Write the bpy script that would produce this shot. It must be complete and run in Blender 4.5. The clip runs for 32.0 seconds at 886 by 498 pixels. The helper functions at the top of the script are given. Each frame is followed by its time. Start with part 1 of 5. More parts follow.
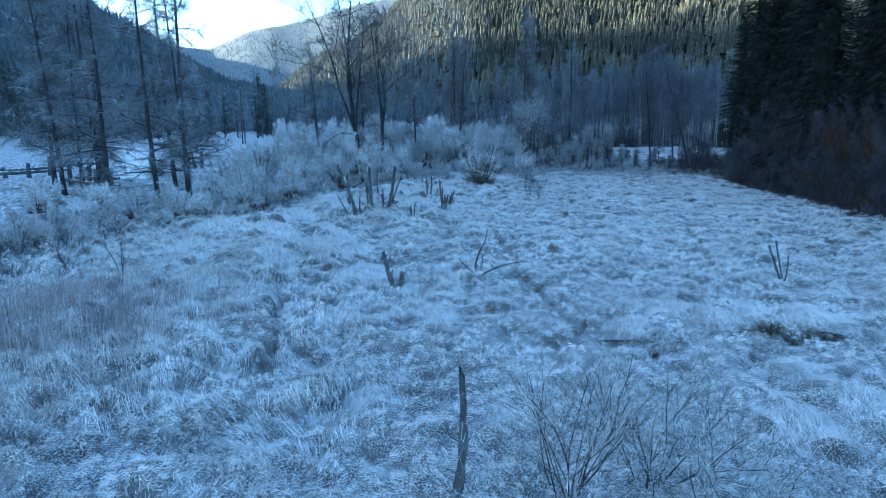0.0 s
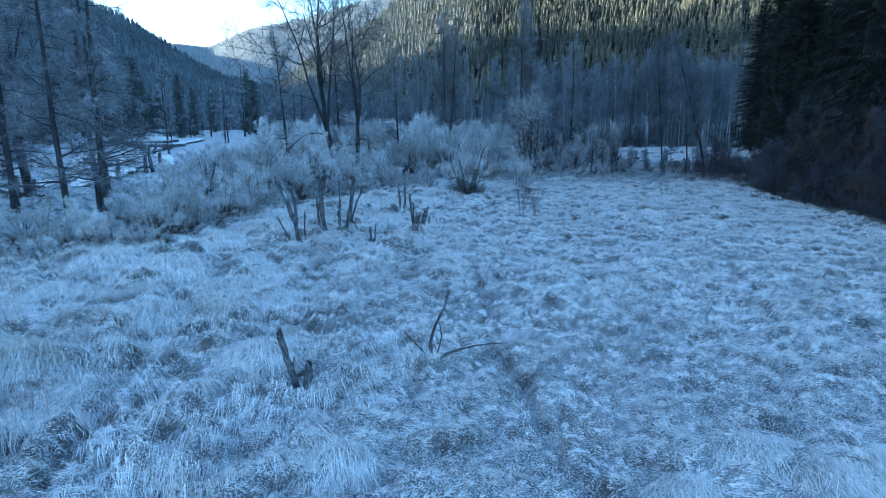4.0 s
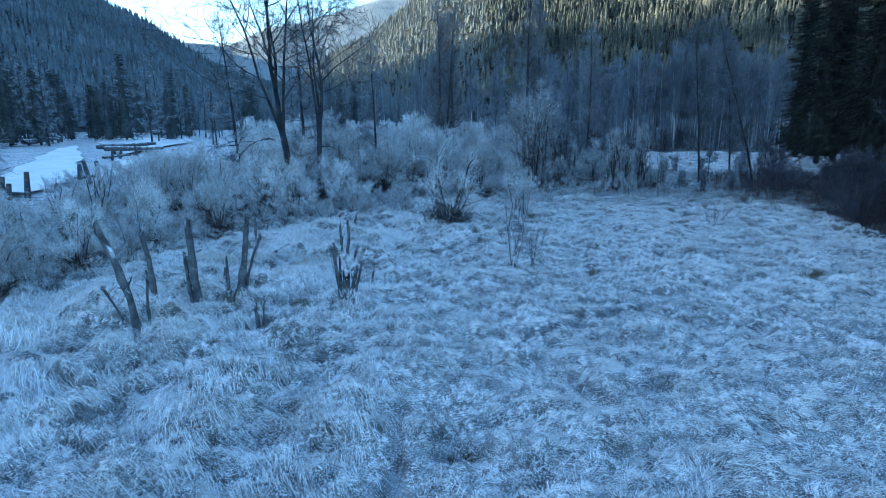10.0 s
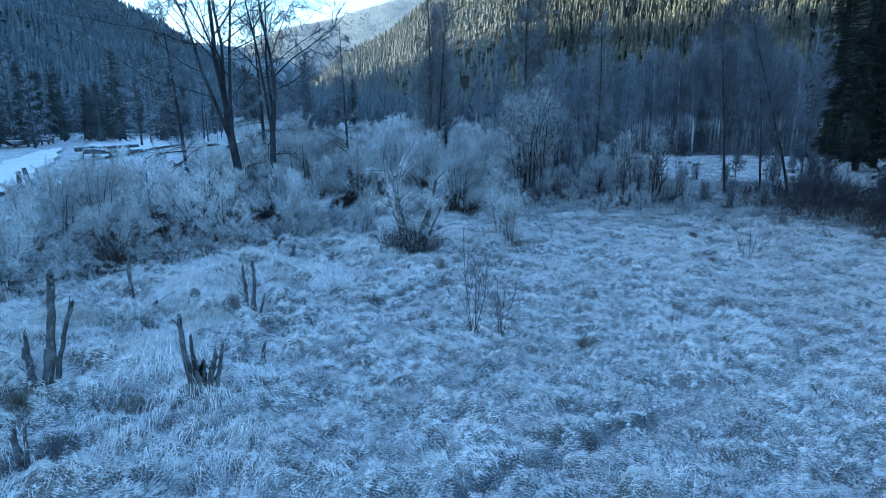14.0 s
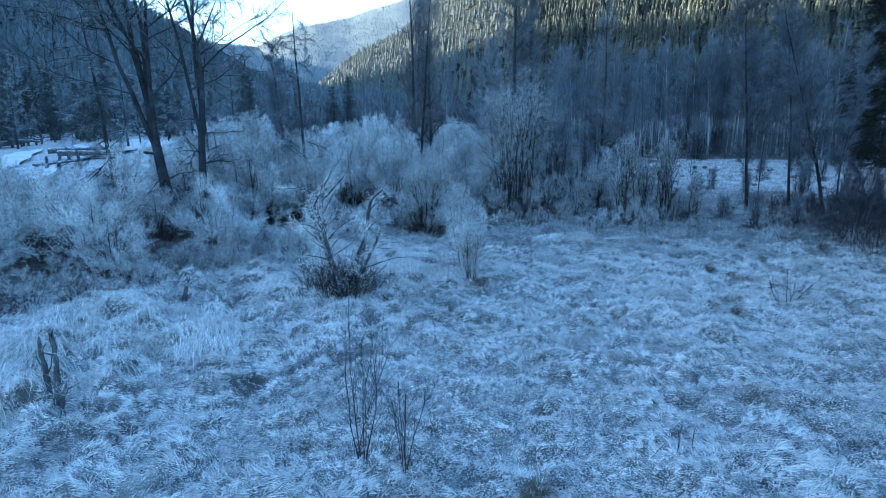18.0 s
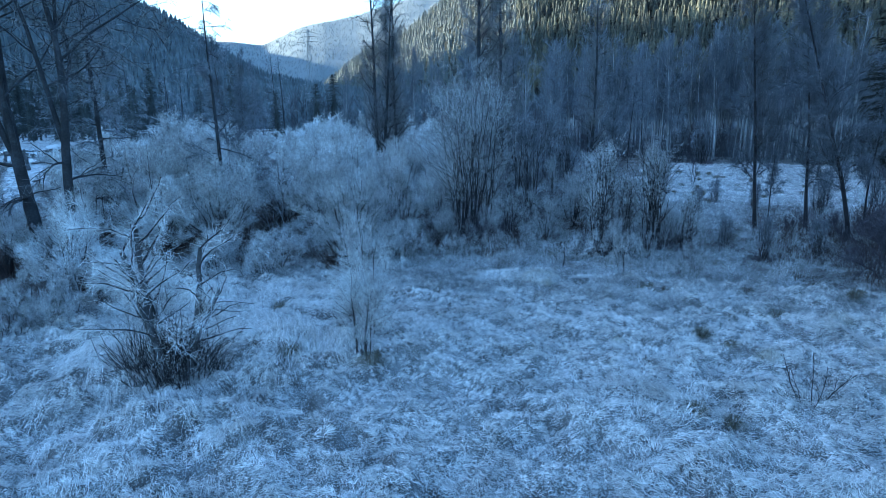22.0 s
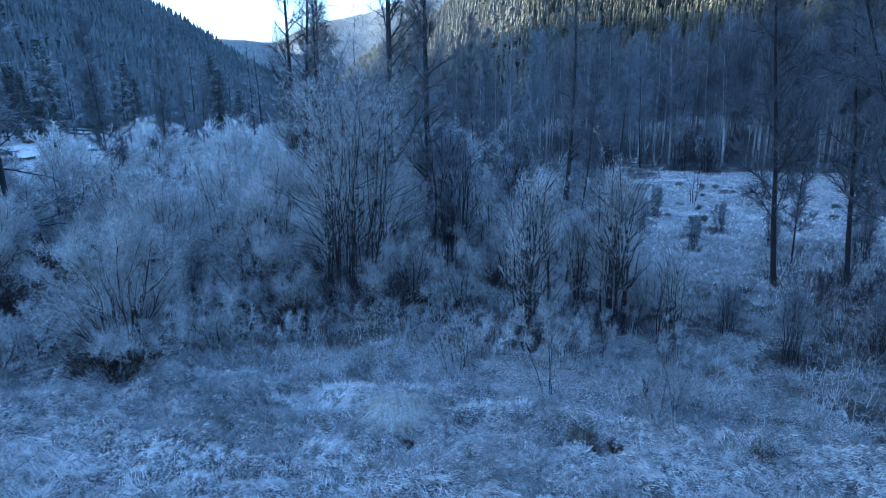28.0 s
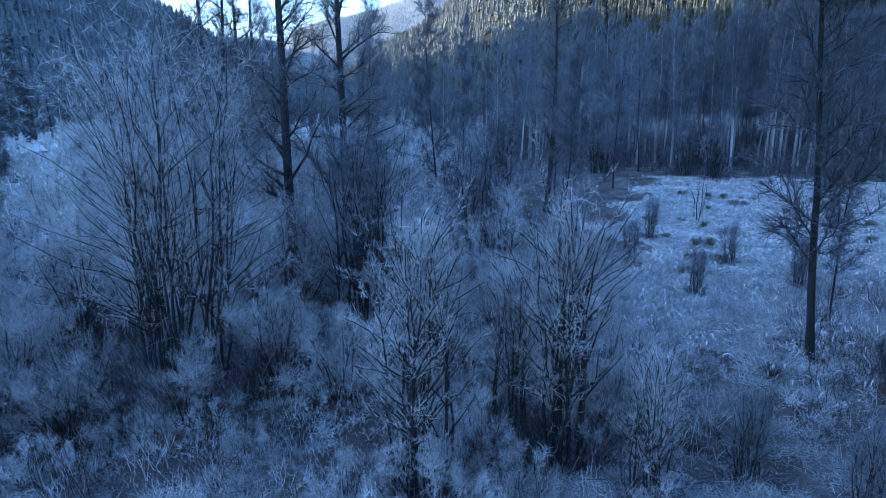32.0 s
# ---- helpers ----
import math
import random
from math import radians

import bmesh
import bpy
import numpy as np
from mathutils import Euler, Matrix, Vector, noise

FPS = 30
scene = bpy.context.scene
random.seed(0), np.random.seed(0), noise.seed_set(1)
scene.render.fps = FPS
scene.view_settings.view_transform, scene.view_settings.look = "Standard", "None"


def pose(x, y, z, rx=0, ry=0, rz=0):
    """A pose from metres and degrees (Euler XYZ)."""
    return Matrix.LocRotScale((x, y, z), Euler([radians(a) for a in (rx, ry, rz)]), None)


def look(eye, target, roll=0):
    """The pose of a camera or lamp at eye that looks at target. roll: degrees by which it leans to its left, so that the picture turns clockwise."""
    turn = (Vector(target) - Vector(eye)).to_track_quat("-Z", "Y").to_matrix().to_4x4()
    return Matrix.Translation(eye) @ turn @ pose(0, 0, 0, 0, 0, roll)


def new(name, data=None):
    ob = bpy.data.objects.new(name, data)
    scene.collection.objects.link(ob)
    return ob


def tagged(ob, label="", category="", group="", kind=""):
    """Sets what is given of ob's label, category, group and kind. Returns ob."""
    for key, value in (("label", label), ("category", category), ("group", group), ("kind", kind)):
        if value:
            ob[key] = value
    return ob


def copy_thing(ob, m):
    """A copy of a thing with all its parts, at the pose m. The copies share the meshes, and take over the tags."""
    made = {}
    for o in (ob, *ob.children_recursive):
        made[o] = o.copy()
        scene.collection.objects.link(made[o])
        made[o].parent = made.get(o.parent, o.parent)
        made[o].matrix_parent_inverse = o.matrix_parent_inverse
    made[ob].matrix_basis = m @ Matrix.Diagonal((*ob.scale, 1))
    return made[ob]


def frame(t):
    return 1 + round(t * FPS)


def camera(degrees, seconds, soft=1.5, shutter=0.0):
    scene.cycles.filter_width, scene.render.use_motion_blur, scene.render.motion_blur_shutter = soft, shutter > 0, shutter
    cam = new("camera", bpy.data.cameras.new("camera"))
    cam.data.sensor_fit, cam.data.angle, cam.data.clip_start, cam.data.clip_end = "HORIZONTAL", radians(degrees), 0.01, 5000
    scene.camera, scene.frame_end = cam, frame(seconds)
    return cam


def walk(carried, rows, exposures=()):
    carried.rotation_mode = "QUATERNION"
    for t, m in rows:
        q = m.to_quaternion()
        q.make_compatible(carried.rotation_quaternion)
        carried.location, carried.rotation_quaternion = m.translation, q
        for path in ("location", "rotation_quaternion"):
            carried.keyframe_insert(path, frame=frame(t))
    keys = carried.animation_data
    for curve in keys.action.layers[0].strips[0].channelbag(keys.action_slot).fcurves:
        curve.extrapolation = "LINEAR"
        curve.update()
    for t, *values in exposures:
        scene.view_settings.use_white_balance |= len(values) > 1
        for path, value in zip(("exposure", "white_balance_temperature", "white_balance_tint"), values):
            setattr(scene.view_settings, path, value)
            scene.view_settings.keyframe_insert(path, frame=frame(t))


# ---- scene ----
cam = camera(73, 32.0, soft=0.55)
# seconds, x, y, z, heading and tilt in degrees
PATH = [
    (0, -0.000, 0.000, 5.756, -10.715, -12.467),
    (1, -0.221, 1.819, 5.773, -10.693, -12.506),
    (2, -0.256, 3.641, 5.767, -10.657, -12.543),
    (3, -0.111, 5.597, 5.735, -10.727, -12.589),
    (4, 0.034, 7.654, 5.743, -10.798, -12.673),
    (5, 0.101, 9.677, 5.802, -10.962, -12.719),
    (6, 0.079, 11.657, 5.872, -11.188, -12.741),
    (7, -0.001, 13.543, 5.924, -11.415, -12.770),
    (8, -0.027, 15.291, 5.929, -11.663, -12.738),
    (9, 0.049, 17.003, 5.910, -11.959, -12.757),
    (10, 0.288, 18.643, 5.897, -12.350, -12.753),
    (11, 0.566, 20.297, 5.906, -12.736, -12.713),
    (12, 0.790, 22.081, 5.912, -13.122, -12.682),
    (13, 0.926, 23.952, 5.911, -13.318, -12.785),
    (14, 1.036, 25.716, 5.939, -13.728, -12.732),
    (15, 1.150, 27.395, 5.949, -14.067, -12.718),
    (16, 1.272, 29.053, 5.946, -14.413, -12.703),
    (17, 1.521, 30.661, 5.943, -14.645, -12.825),
    (18, 1.928, 32.267, 5.964, -14.930, -12.776),
    (19, 2.350, 33.906, 5.979, -15.113, -12.807),
    (20, 2.778, 35.620, 5.987, -15.303, -12.804),
    (21, 3.123, 37.384, 6.041, -15.512, -12.876),
    (22, 3.372, 39.117, 6.104, -15.677, -12.925),
    (23, 3.606, 40.771, 6.138, -15.884, -12.975),
    (24, 3.860, 42.474, 6.159, -16.029, -12.988),
    (25, 4.163, 44.154, 6.171, -16.169, -13.021),
    (26, 4.525, 45.805, 6.210, -16.263, -13.054),
    (27, 4.909, 47.554, 6.275, -16.462, -13.060),
    (28, 5.225, 49.430, 6.306, -16.688, -13.119),
    (29, 5.460, 51.291, 6.291, -16.832, -13.194),
    (30, 5.656, 53.126, 6.276, -16.926, -13.189),
    (31, 5.850, 54.856, 6.255, -17.061, -13.241),
    (32, 6.000, 56.502, 6.230, -17.152, -13.293),
]
ROLL = -0.35


def aim(x, y, z, heading, tilt):
    h, p = radians(heading), radians(tilt)
    return look((x, y, z), (x + math.sin(h) * math.cos(p), y + math.cos(h) * math.cos(p), z + math.sin(p)), ROLL)


walk(cam, [(t, aim(x, y, z, h, p)) for t, x, y, z, h, p in PATH], [(0, 2.1, 5240, -2), (12, 2.13, 5230, -2), (20, 2.3, 5200, -2), (25, 2.2, 5100, 2), (32, 2.2, 5080, 12)])

# ---- light ----
SUN_AZ, SUN_EL = -90.0, 11.1
world = bpy.data.worlds.new("valley_sky")
scene.world = world
world.use_nodes = True
wn = world.node_tree.nodes
sky = wn.new("ShaderNodeTexSky")
sky.sky_type, sky.sun_disc = "NISHITA", False
sky.sun_elevation, sky.sun_rotation = radians(SUN_EL), radians(SUN_AZ)
sky.altitude, sky.air_density, sky.dust_density, sky.ozone_density = 600, 1.0, 1.2, 2.0
wn["Background"].inputs[1].default_value = 0.15
world.node_tree.links.new(sky.outputs[0], wn["Background"].inputs[0])
sun = new("sun", bpy.data.lights.new("sun", "SUN"))
sun.data.energy, sun.data.angle, sun.data.color = 5.0, radians(0.5), (1.0, 0.86, 0.62)
sd = Vector((math.sin(radians(SUN_AZ)) * math.cos(radians(SUN_EL)), math.cos(radians(SUN_AZ)) * math.cos(radians(SUN_EL)), math.sin(radians(SUN_EL))))
sun.matrix_world = look(sd * 100, (0, 0, 0))


# ---- materials ----
def material(name, colours, scale=3.0, rough=0.9, frost=None, frost_cover=0.5, frost_scale=2.0, island=0.25, bump=0.3, fine=40.0, spec=0.25, obj_random=0.0):
    """Noise-mixed base colours at two scales, with an optional rime that settles on upward faces and in patches."""
    m = bpy.data.materials.new(name)
    m.use_nodes = True
    n, l = m.node_tree.nodes, m.node_tree.links
    b = n["Principled BSDF"]
    b.inputs["Roughness"].default_value = rough
    b.inputs["Specular IOR Level"].default_value = spec
    tc = n.new("ShaderNodeTexCoord")
    geo = n.new("ShaderNodeNewGeometry")
    big = n.new("ShaderNodeTexNoise")
    big.inputs["Scale"].default_value, big.inputs["Detail"].default_value = scale, 6
    small = n.new("ShaderNodeTexNoise")
    small.inputs["Scale"].default_value, small.inputs["Detail"].default_value = fine, 3
    for t in (big, small):
        l.new(tc.outputs["Object"], t.inputs["Vector"])
    mixf = n.new("ShaderNodeMath")
    mixf.operation = "MULTIPLY_ADD"
    l.new(small.outputs["Fac"], mixf.inputs[0])
    mixf.inputs[1].default_value = 0.5
    l.new(big.outputs["Fac"], mixf.inputs[2])
    ramp = n.new("ShaderNodeValToRGB")
    els = ramp.color_ramp.elements
    while len(els) < len(colours):
        els.new(0.5)
    for i, (e, c) in enumerate(zip(els, colours)):
        e.position = 0.5 + 0.5 * i / max(1, len(colours) - 1)
        e.color = (*c, 1)
    l.new(mixf.outputs[0], ramp.inputs[0])
    col = ramp.outputs[0]
    if island:
        hsv = n.new("ShaderNodeHueSaturation")
        mr = n.new("ShaderNodeMapRange")
        mr.inputs["To Min"].default_value, mr.inputs["To Max"].default_value = 1 - island, 1 + island
        l.new(geo.outputs["Random Per Island"], mr.inputs["Value"])
        l.new(mr.outputs[0], hsv.inputs["Value"])
        l.new(col, hsv.inputs["Color"])
        col = hsv.outputs[0]
    if obj_random:
        info = n.new("ShaderNodeObjectInfo")
        hs2 = n.new("ShaderNodeHueSaturation")
        mr = n.new("ShaderNodeMapRange")
        mr.inputs["To Min"].default_value, mr.inputs["To Max"].default_value = 1 - obj_random, 1 + obj_random
        l.new(info.outputs["Random"], mr.inputs["Value"])
        l.new(mr.outputs[0], hs2.inputs["Value"])
        l.new(col, hs2.inputs["Color"])
        col = hs2.outputs[0]
    if frost:
        sep = n.new("ShaderNodeSeparateXYZ")
        l.new(geo.outputs["Normal"], sep.inputs[0])
        fn = n.new("ShaderNodeTexNoise")
        fn.inputs["Scale"].default_value, fn.inputs["Detail"].default_value = frost_scale, 5
        l.new(tc.outputs["Object"], fn.inputs["Vector"])
        a = n.new("ShaderNodeMath")
        a.operation = "MULTIPLY_ADD"
        l.new(sep.outputs["Z"], a.inputs[0])
        a.inputs[1].default_value = 0.35
        l.new(fn.outputs["Fac"], a.inputs[2])
        mr = n.new("ShaderNodeMapRange")
        mr.inputs["From Min"].default_value, mr.inputs["From Max"].default_value = 0.85 - frost_cover * 0.7, 1.05 - frost_cover * 0.7
        l.new(a.outputs[0], mr.inputs["Value"])
        mx = n.new("ShaderNodeMix")
        mx.data_type = "RGBA"
        l.new(mr.outputs[0], mx.inputs[0])
        l.new(col, mx.inputs[6])
        mx.inputs[7].default_value = (*frost, 1)
        col = mx.outputs[2]
    l.new(col, b.inputs["Base Color"])
    if bump:
        bp = n.new("ShaderNodeBump")
        bp.inputs["Strength"].default_value, bp.inputs["Distance"].default_value = bump, 0.03
        l.new(mixf.outputs[0], bp.inputs["Height"])
        l.new(bp.outputs[0], b.inputs["Normal"])
    return m


RIME = (0.74, 0.78, 0.82)
M_GROUND = material("frosted_thatch", [(0.045, 0.043, 0.043), (0.13, 0.127, 0.126), (0.33, 0.33, 0.335)], 2.2, frost=(0.68, 0.69, 0.70), frost_cover=0.10, frost_scale=34, island=0, bump=1.0, fine=45)
M_FLAT = material("frosted_pond_flat", [(0.13, 0.13, 0.128), (0.29, 0.30, 0.315), (0.47, 0.49, 0.515)], 0.35, frost=(0.64, 0.67, 0.70), frost_cover=0.1, frost_scale=3, island=0, bump=0.9, fine=7)
M_GRASS = material("frosted_grass_blade", [(0.58, 0.56, 0.55), (0.80, 0.79, 0.79), (0.95, 0.94, 0.94)], 0.9, island=0.38, bump=0, fine=9)
M_TUSSOCK = material("brown_tussock_blade", [(0.07, 0.065, 0.045), (0.17, 0.16, 0.125), (0.48, 0.48, 0.465)], 2.0, island=0.4, bump=0, fine=20)
M_TWIG = material("rimed_twig", [(0.32, 0.31, 0.315), (0.60, 0.62, 0.64), (0.80, 0.83, 0.86)], 1.0, island=0.5, bump=0, fine=6, obj_random=0.22)
M_TWIG3 = material("half_rimed_twig", [(0.24, 0.235, 0.24), (0.50, 0.515, 0.535), (0.75, 0.78, 0.82)], 1.0, island=0.5, bump=0, fine=6, obj_random=0.2)
M_STEM = material("willow_bark", [(0.024, 0.024, 0.028), (0.050, 0.050, 0.058)], 2.0, frost=RIME, frost_cover=0.12, frost_scale=2.5, island=0.2)
M_DARKTWIG = material("bare_red_twig", [(0.03, 0.022, 0.02), (0.065, 0.048, 0.045), (0.15, 0.13, 0.135)], 1.0, island=0.35, bump=0, fine=6)
M_BARK = material("cottonwood_bark", [(0.018, 0.020, 0.024), (0.038, 0.042, 0.050), (0.075, 0.083, 0.097)], 1.2, frost=RIME, frost_cover=-0.12, frost_scale=1.5, island=0.1, bump=0.8, fine=14)
M_TREETWIG = material("rimed_tree_twig", [(0.09, 0.088, 0.09), (0.20, 0.204, 0.215), (0.38, 0.40, 0.43)], 0.5, island=0.3, bump=0, fine=3)
M_DEAD = material("weathered_snag_wood", [(0.03, 0.032, 0.035), (0.085, 0.09, 0.10), (0.20, 0.212, 0.235)], 3.0, frost=RIME, frost_cover=0.24, frost_scale=4, island=0.15, bump=0.9, fine=30)
M_ASPEN = material("pale_aspen_bark", [(0.24, 0.245, 0.255), (0.52, 0.53, 0.55)], 1.0, island=0.4, bump=0.2, obj_random=0.4)
M_NEEDLE = material("spruce_needles", [(0.014, 0.016, 0.015), (0.030, 0.032, 0.027), (0.062, 0.062, 0.056)], 1.0, island=0.5, bump=0, spec=0.05)
M_FARNEEDLE = material("hillside_conifer_needles", [(0.024, 0.029, 0.030), (0.08, 0.081, 0.065), (0.20, 0.182, 0.122)], 0.02, island=0.16, bump=0, fine=0.3)
M_HILL = material("forest_floor_slope", [(0.010, 0.012, 0.008), (0.02, 0.02, 0.014)], 0.02, island=0, bump=0.2, fine=0.5)
# Conifer colours for the spur, paled and flattened to paint in haze.
M_SPUR = material("haze_paled_conifer_needles", [(0.10, 0.115, 0.118), (0.14, 0.15, 0.145), (0.20, 0.20, 0.175)], 0.02, island=0.12, bump=0, fine=0.3)
# Pale grey-blue base colour holds the far mountainside's haze.
M_FARHILL = material("haze_paled_far_forest", [(0.17, 0.195, 0.212), (0.22, 0.245, 0.262)], 0.01, island=0.12, bump=0, fine=0.2)
M_ICE = material("frozen_pond_ice", [(0.50, 0.54, 0.57), (0.70, 0.73, 0.75)], 0.25, rough=0.45, spec=0.4, island=0, bump=0.1, fine=6)
M_LITTER = material("marsh_litter", [(0.04, 0.037, 0.036), (0.11, 0.102, 0.098), (0.25, 0.245, 0.245)], 0.6, frost=(0.6, 0.64, 0.68), frost_cover=-0.14, frost_scale=9, island=0, bump=0.9, fine=18)
M_GRASS2 = material("half_frosted_herbs", [(0.16, 0.16, 0.162), (0.40, 0.408, 0.42), (0.70, 0.715, 0.735)], 0.7, island=0.4, bump=0, fine=8)
M_LANK = material("buff_frosted_grass", [(0.42, 0.38, 0.31), (0.68, 0.67, 0.64), (0.80, 0.82, 0.83)], 0.8, island=0.3, bump=0, fine=9)
M_REED = material("reddish_reed", [(0.24, 0.19, 0.18), (0.40, 0.36, 0.37), (0.60, 0.59, 0.61)], 0.8, island=0.3, bump=0, fine=9)
M_TWIG2 = material("thinly_rimed_twig", [(0.088, 0.096, 0.112), (0.23, 0.25, 0.285), (0.47, 0.51, 0.57)], 0.9, island=0.5, bump=0, fine=6)
M_DARKTWIG3 = material("purple_grey_twig", [(0.04, 0.038, 0.048), (0.08, 0.077, 0.095), (0.15, 0.147, 0.175)], 0.6, island=0.3, bump=0, fine=5, obj_random=0.25)
# This and the next twig colour are shifted to blue for haze.
M_DARKTWIG2 = material("aspen_undergrowth_twig", [(0.045, 0.050, 0.060), (0.09, 0.10, 0.118), (0.165, 0.18, 0.21)], 0.1, island=0.4, bump=0, fine=2)
M_ASPENTWIG = material("haze_blued_aspen_twig", [(0.105, 0.116, 0.136), (0.185, 0.205, 0.24), (0.30, 0.33, 0.38)], 0.1, island=0.4, bump=0, fine=2, obj_random=0.3)
M_RUSSET = material("russet_leaf_twig", [(0.05, 0.034, 0.024), (0.10, 0.062, 0.04), (0.15, 0.10, 0.07)], 1.0, island=0.4, bump=0, fine=6)
# West ridge floor and needles: light frost, plus haze painted in as paler blue.
M_WESTFLOOR = material("hazed_frosty_floor", [(0.045, 0.054, 0.06), (0.075, 0.088, 0.097)], 0.02, island=0, bump=0.2, fine=0.5)
M_WESTNEEDLE = material("hazed_frosty_needles", [(0.072, 0.09, 0.104), (0.115, 0.138, 0.16), (0.17, 0.20, 0.23)], 0.02, island=0.2, bump=0, fine=0.3)
M_FROSTNEEDLE = material("rimed_spruce_needles", [(0.02, 0.026, 0.027), (0.05, 0.06, 0.064), (0.12, 0.135, 0.145)], 0.4, island=0.4, bump=0, fine=3)
M_PEAT = material("dark_sedge_and_peat", [(0.03, 0.025, 0.019), (0.075, 0.063, 0.048), (0.20, 0.18, 0.155)], 2.0, island=0.5, bump=0, fine=20)
M_STEEL = material("galvanised_steel", [(0.2, 0.21, 0.22), (0.3, 0.31, 0.32)], 1.0, rough=0.5, island=0)

# ---- numpy noise ----
_rs = np.random.RandomState(7)
_tab = _rs.rand(256, 256)


def vnoise(x, y):
    x, y = np.asarray(x, float), np.asarray(y, float)
    xi, yi = np.floor(x).astype(int), np.floor(y).astype(int)
    fx, fy = x - xi, y - yi
    fx, fy = fx * fx * (3 - 2 * fx), fy * fy * (3 - 2 * fy)
    a, b = _tab[xi & 255, yi & 255], _tab[(xi + 1) & 255, yi & 255]
    c, d = _tab[xi & 255, (yi + 1) & 255], _tab[(xi + 1) & 255, (yi + 1) & 255]
    return (a * (1 - fx) + b * fx) * (1 - fy) + (c * (1 - fx) + d * fx) * fy


def fbm(x, y, octaves=3):
    s, amp, tot = 0, 1.0, 0
    for i in range(octaves):
        s = s + amp * vnoise(np.asarray(x) * 2 ** i + 17.3 * i, np.asarray(y) * 2 ** i + 5.1 * i)
        tot += amp
        amp *= 0.5
    return s / tot


TRAILS = [[(-9.8, 19.4), (-8.6, 16.9), (-6.8, 13.2), (-6.2, 11.0)], [(-1.2, 21.2), (-0.5, 19.4), (0.8, 15.4)], [(-2.9, 29.0), (-2.6, 27.5), (-1.9, 25.1), (-1.6, 23.4)],
          [(-0.8, 33.6), (0.0, 34.9), (2.4, 37.2), (4.1, 38.5)], [(-4.4, 51.4), (-2.4, 49.4), (-1.0, 48.3), (0.5, 47.4), (2.7, 46.5), (5.2, 45.0), (7.5, 43.2)],
          [(8.2, 57.6), (9.4, 53.0), (10.6, 49.5)], [(-2.2, 49.2), (-3.6, 46.5), (-5.4, 43.5)], [(-10.6, 30.4), (-9.2, 29.2), (-8.6, 27.2)]]
HOLLOWS = [(2.4, 14.7, 0.5), (1.6, 15.0, 0.4), (5.7, 15.9, 0.42), (6.7, 15.9, 0.38), (-1.6, 28.1, 0.4), (-3.9, 25.4, 0.5), (-4.4, 25.7, 0.4), (4.6, 60.1, 0.5), (5.2, 60.0, 0.5), (1.6, 59.0, 0.4), (8.4, 58.2, 0.35), (-10.1, 29.7, 0.6),
           (8.6, 35.4, 0.5), (9.2, 35.6, 0.4), (-1.2, 14.7, 0.5), (-4.0, 14.4, 0.4), (2.3, 31.4, 0.35), (0.2, 40.9, 0.35), (11.5, 27.5, 0.5), (12.5, 29.0, 0.5)]


def groove(x, y):
    """1 in the middle of an animal trail or wet hollow, 0 away from it."""
    x, y = np.asarray(x, float), np.asarray(y, float)
    g = np.zeros(np.broadcast(x, y).shape)
    wx, wy = x + 0.35 * (vnoise(x * 1.5, y * 1.5) - 0.5), y + 0.35 * (vnoise(x * 1.5 + 50, y * 1.5) - 0.5)
    for line in TRAILS:
        for (ax, ay), (bx, by) in zip(line, line[1:]):
            dx, dy = bx - ax, by - ay
            t = np.clip(((wx - ax) * dx + (wy - ay) * dy) / (dx * dx + dy * dy), 0, 1)
            g = np.maximum(g, np.exp(-((wx - ax - t * dx) ** 2 + (wy - ay - t * dy) ** 2) / 0.022))
    for hx, hy, r in HOLLOWS:
        g = np.maximum(g, np.exp(-(((wx - hx) / 1.4) ** 2 + (wy - hy) ** 2) / (r * r * 0.5)))
    return g


MOUNDS = [(3.4, 17.4, 1.8, 0.2), (5.6, 17.3, 1.6, 0.2), (-4.9, 52.6, 1.7, 0.25), (-13.0, 33.5, 2.0, 0.25), (-11.5, 42.5, 1.6, 0.25), (-13.5, 26.0, 2.2, 0.2), (-11.5, 22.0, 2.0, 0.15)]


def lumps(x, y):
    """Small rounded lumps of matted grass, a hand or two across, drawn out sideways."""
    wx, wy = x + 0.25 * (vnoise(x * 1.3 + 8, y * 1.3) - 0.5), y + 0.3 * (vnoise(x * 1.1, y * 1.1 + 9) - 0.5)
    return 0.65 * vnoise(wx * 2.3 + 3, wy * 3.9) + 0.35 * vnoise(wx * 4.7 + 31, wy * 6.9)


def gz(x, y):
    """Height of the marsh floor."""
    x, y = np.asarray(x, float), np.asarray(y, float)
    bank = 0.08 * np.clip((-x - 7) / 5, 0, 1) * np.clip((60 - y) / 10, 0, 1)
    swell = np.clip((-x - 2) / 6, 0, 1) * np.clip((56 - y) / 8, 0, 1)
    lump = (0.38 + 0.55 * swell) * (fbm(x * 0.75, y * 0.95, 2) - 0.5) + (0.42 + 0.3 * swell) * (fbm(x * 2.0 + 40, y * 2.6, 2) - 0.5)
    lump = lump + 0.20 * (lumps(x, y) - 0.5)
    near = np.clip((95 - np.hypot(x, y - 35)) / 30, 0, 1)
    z = 0.08 + bank + lump * near + 0.3 * (fbm(x * 0.06, y * 0.06, 2) - 0.5) - 0.22 * groove(x, y)
    for mx, my, r, h in MOUNDS:
        z = z + h * np.exp(-((x - mx) ** 2 + (y - my) ** 2) / (r * r))
    return z


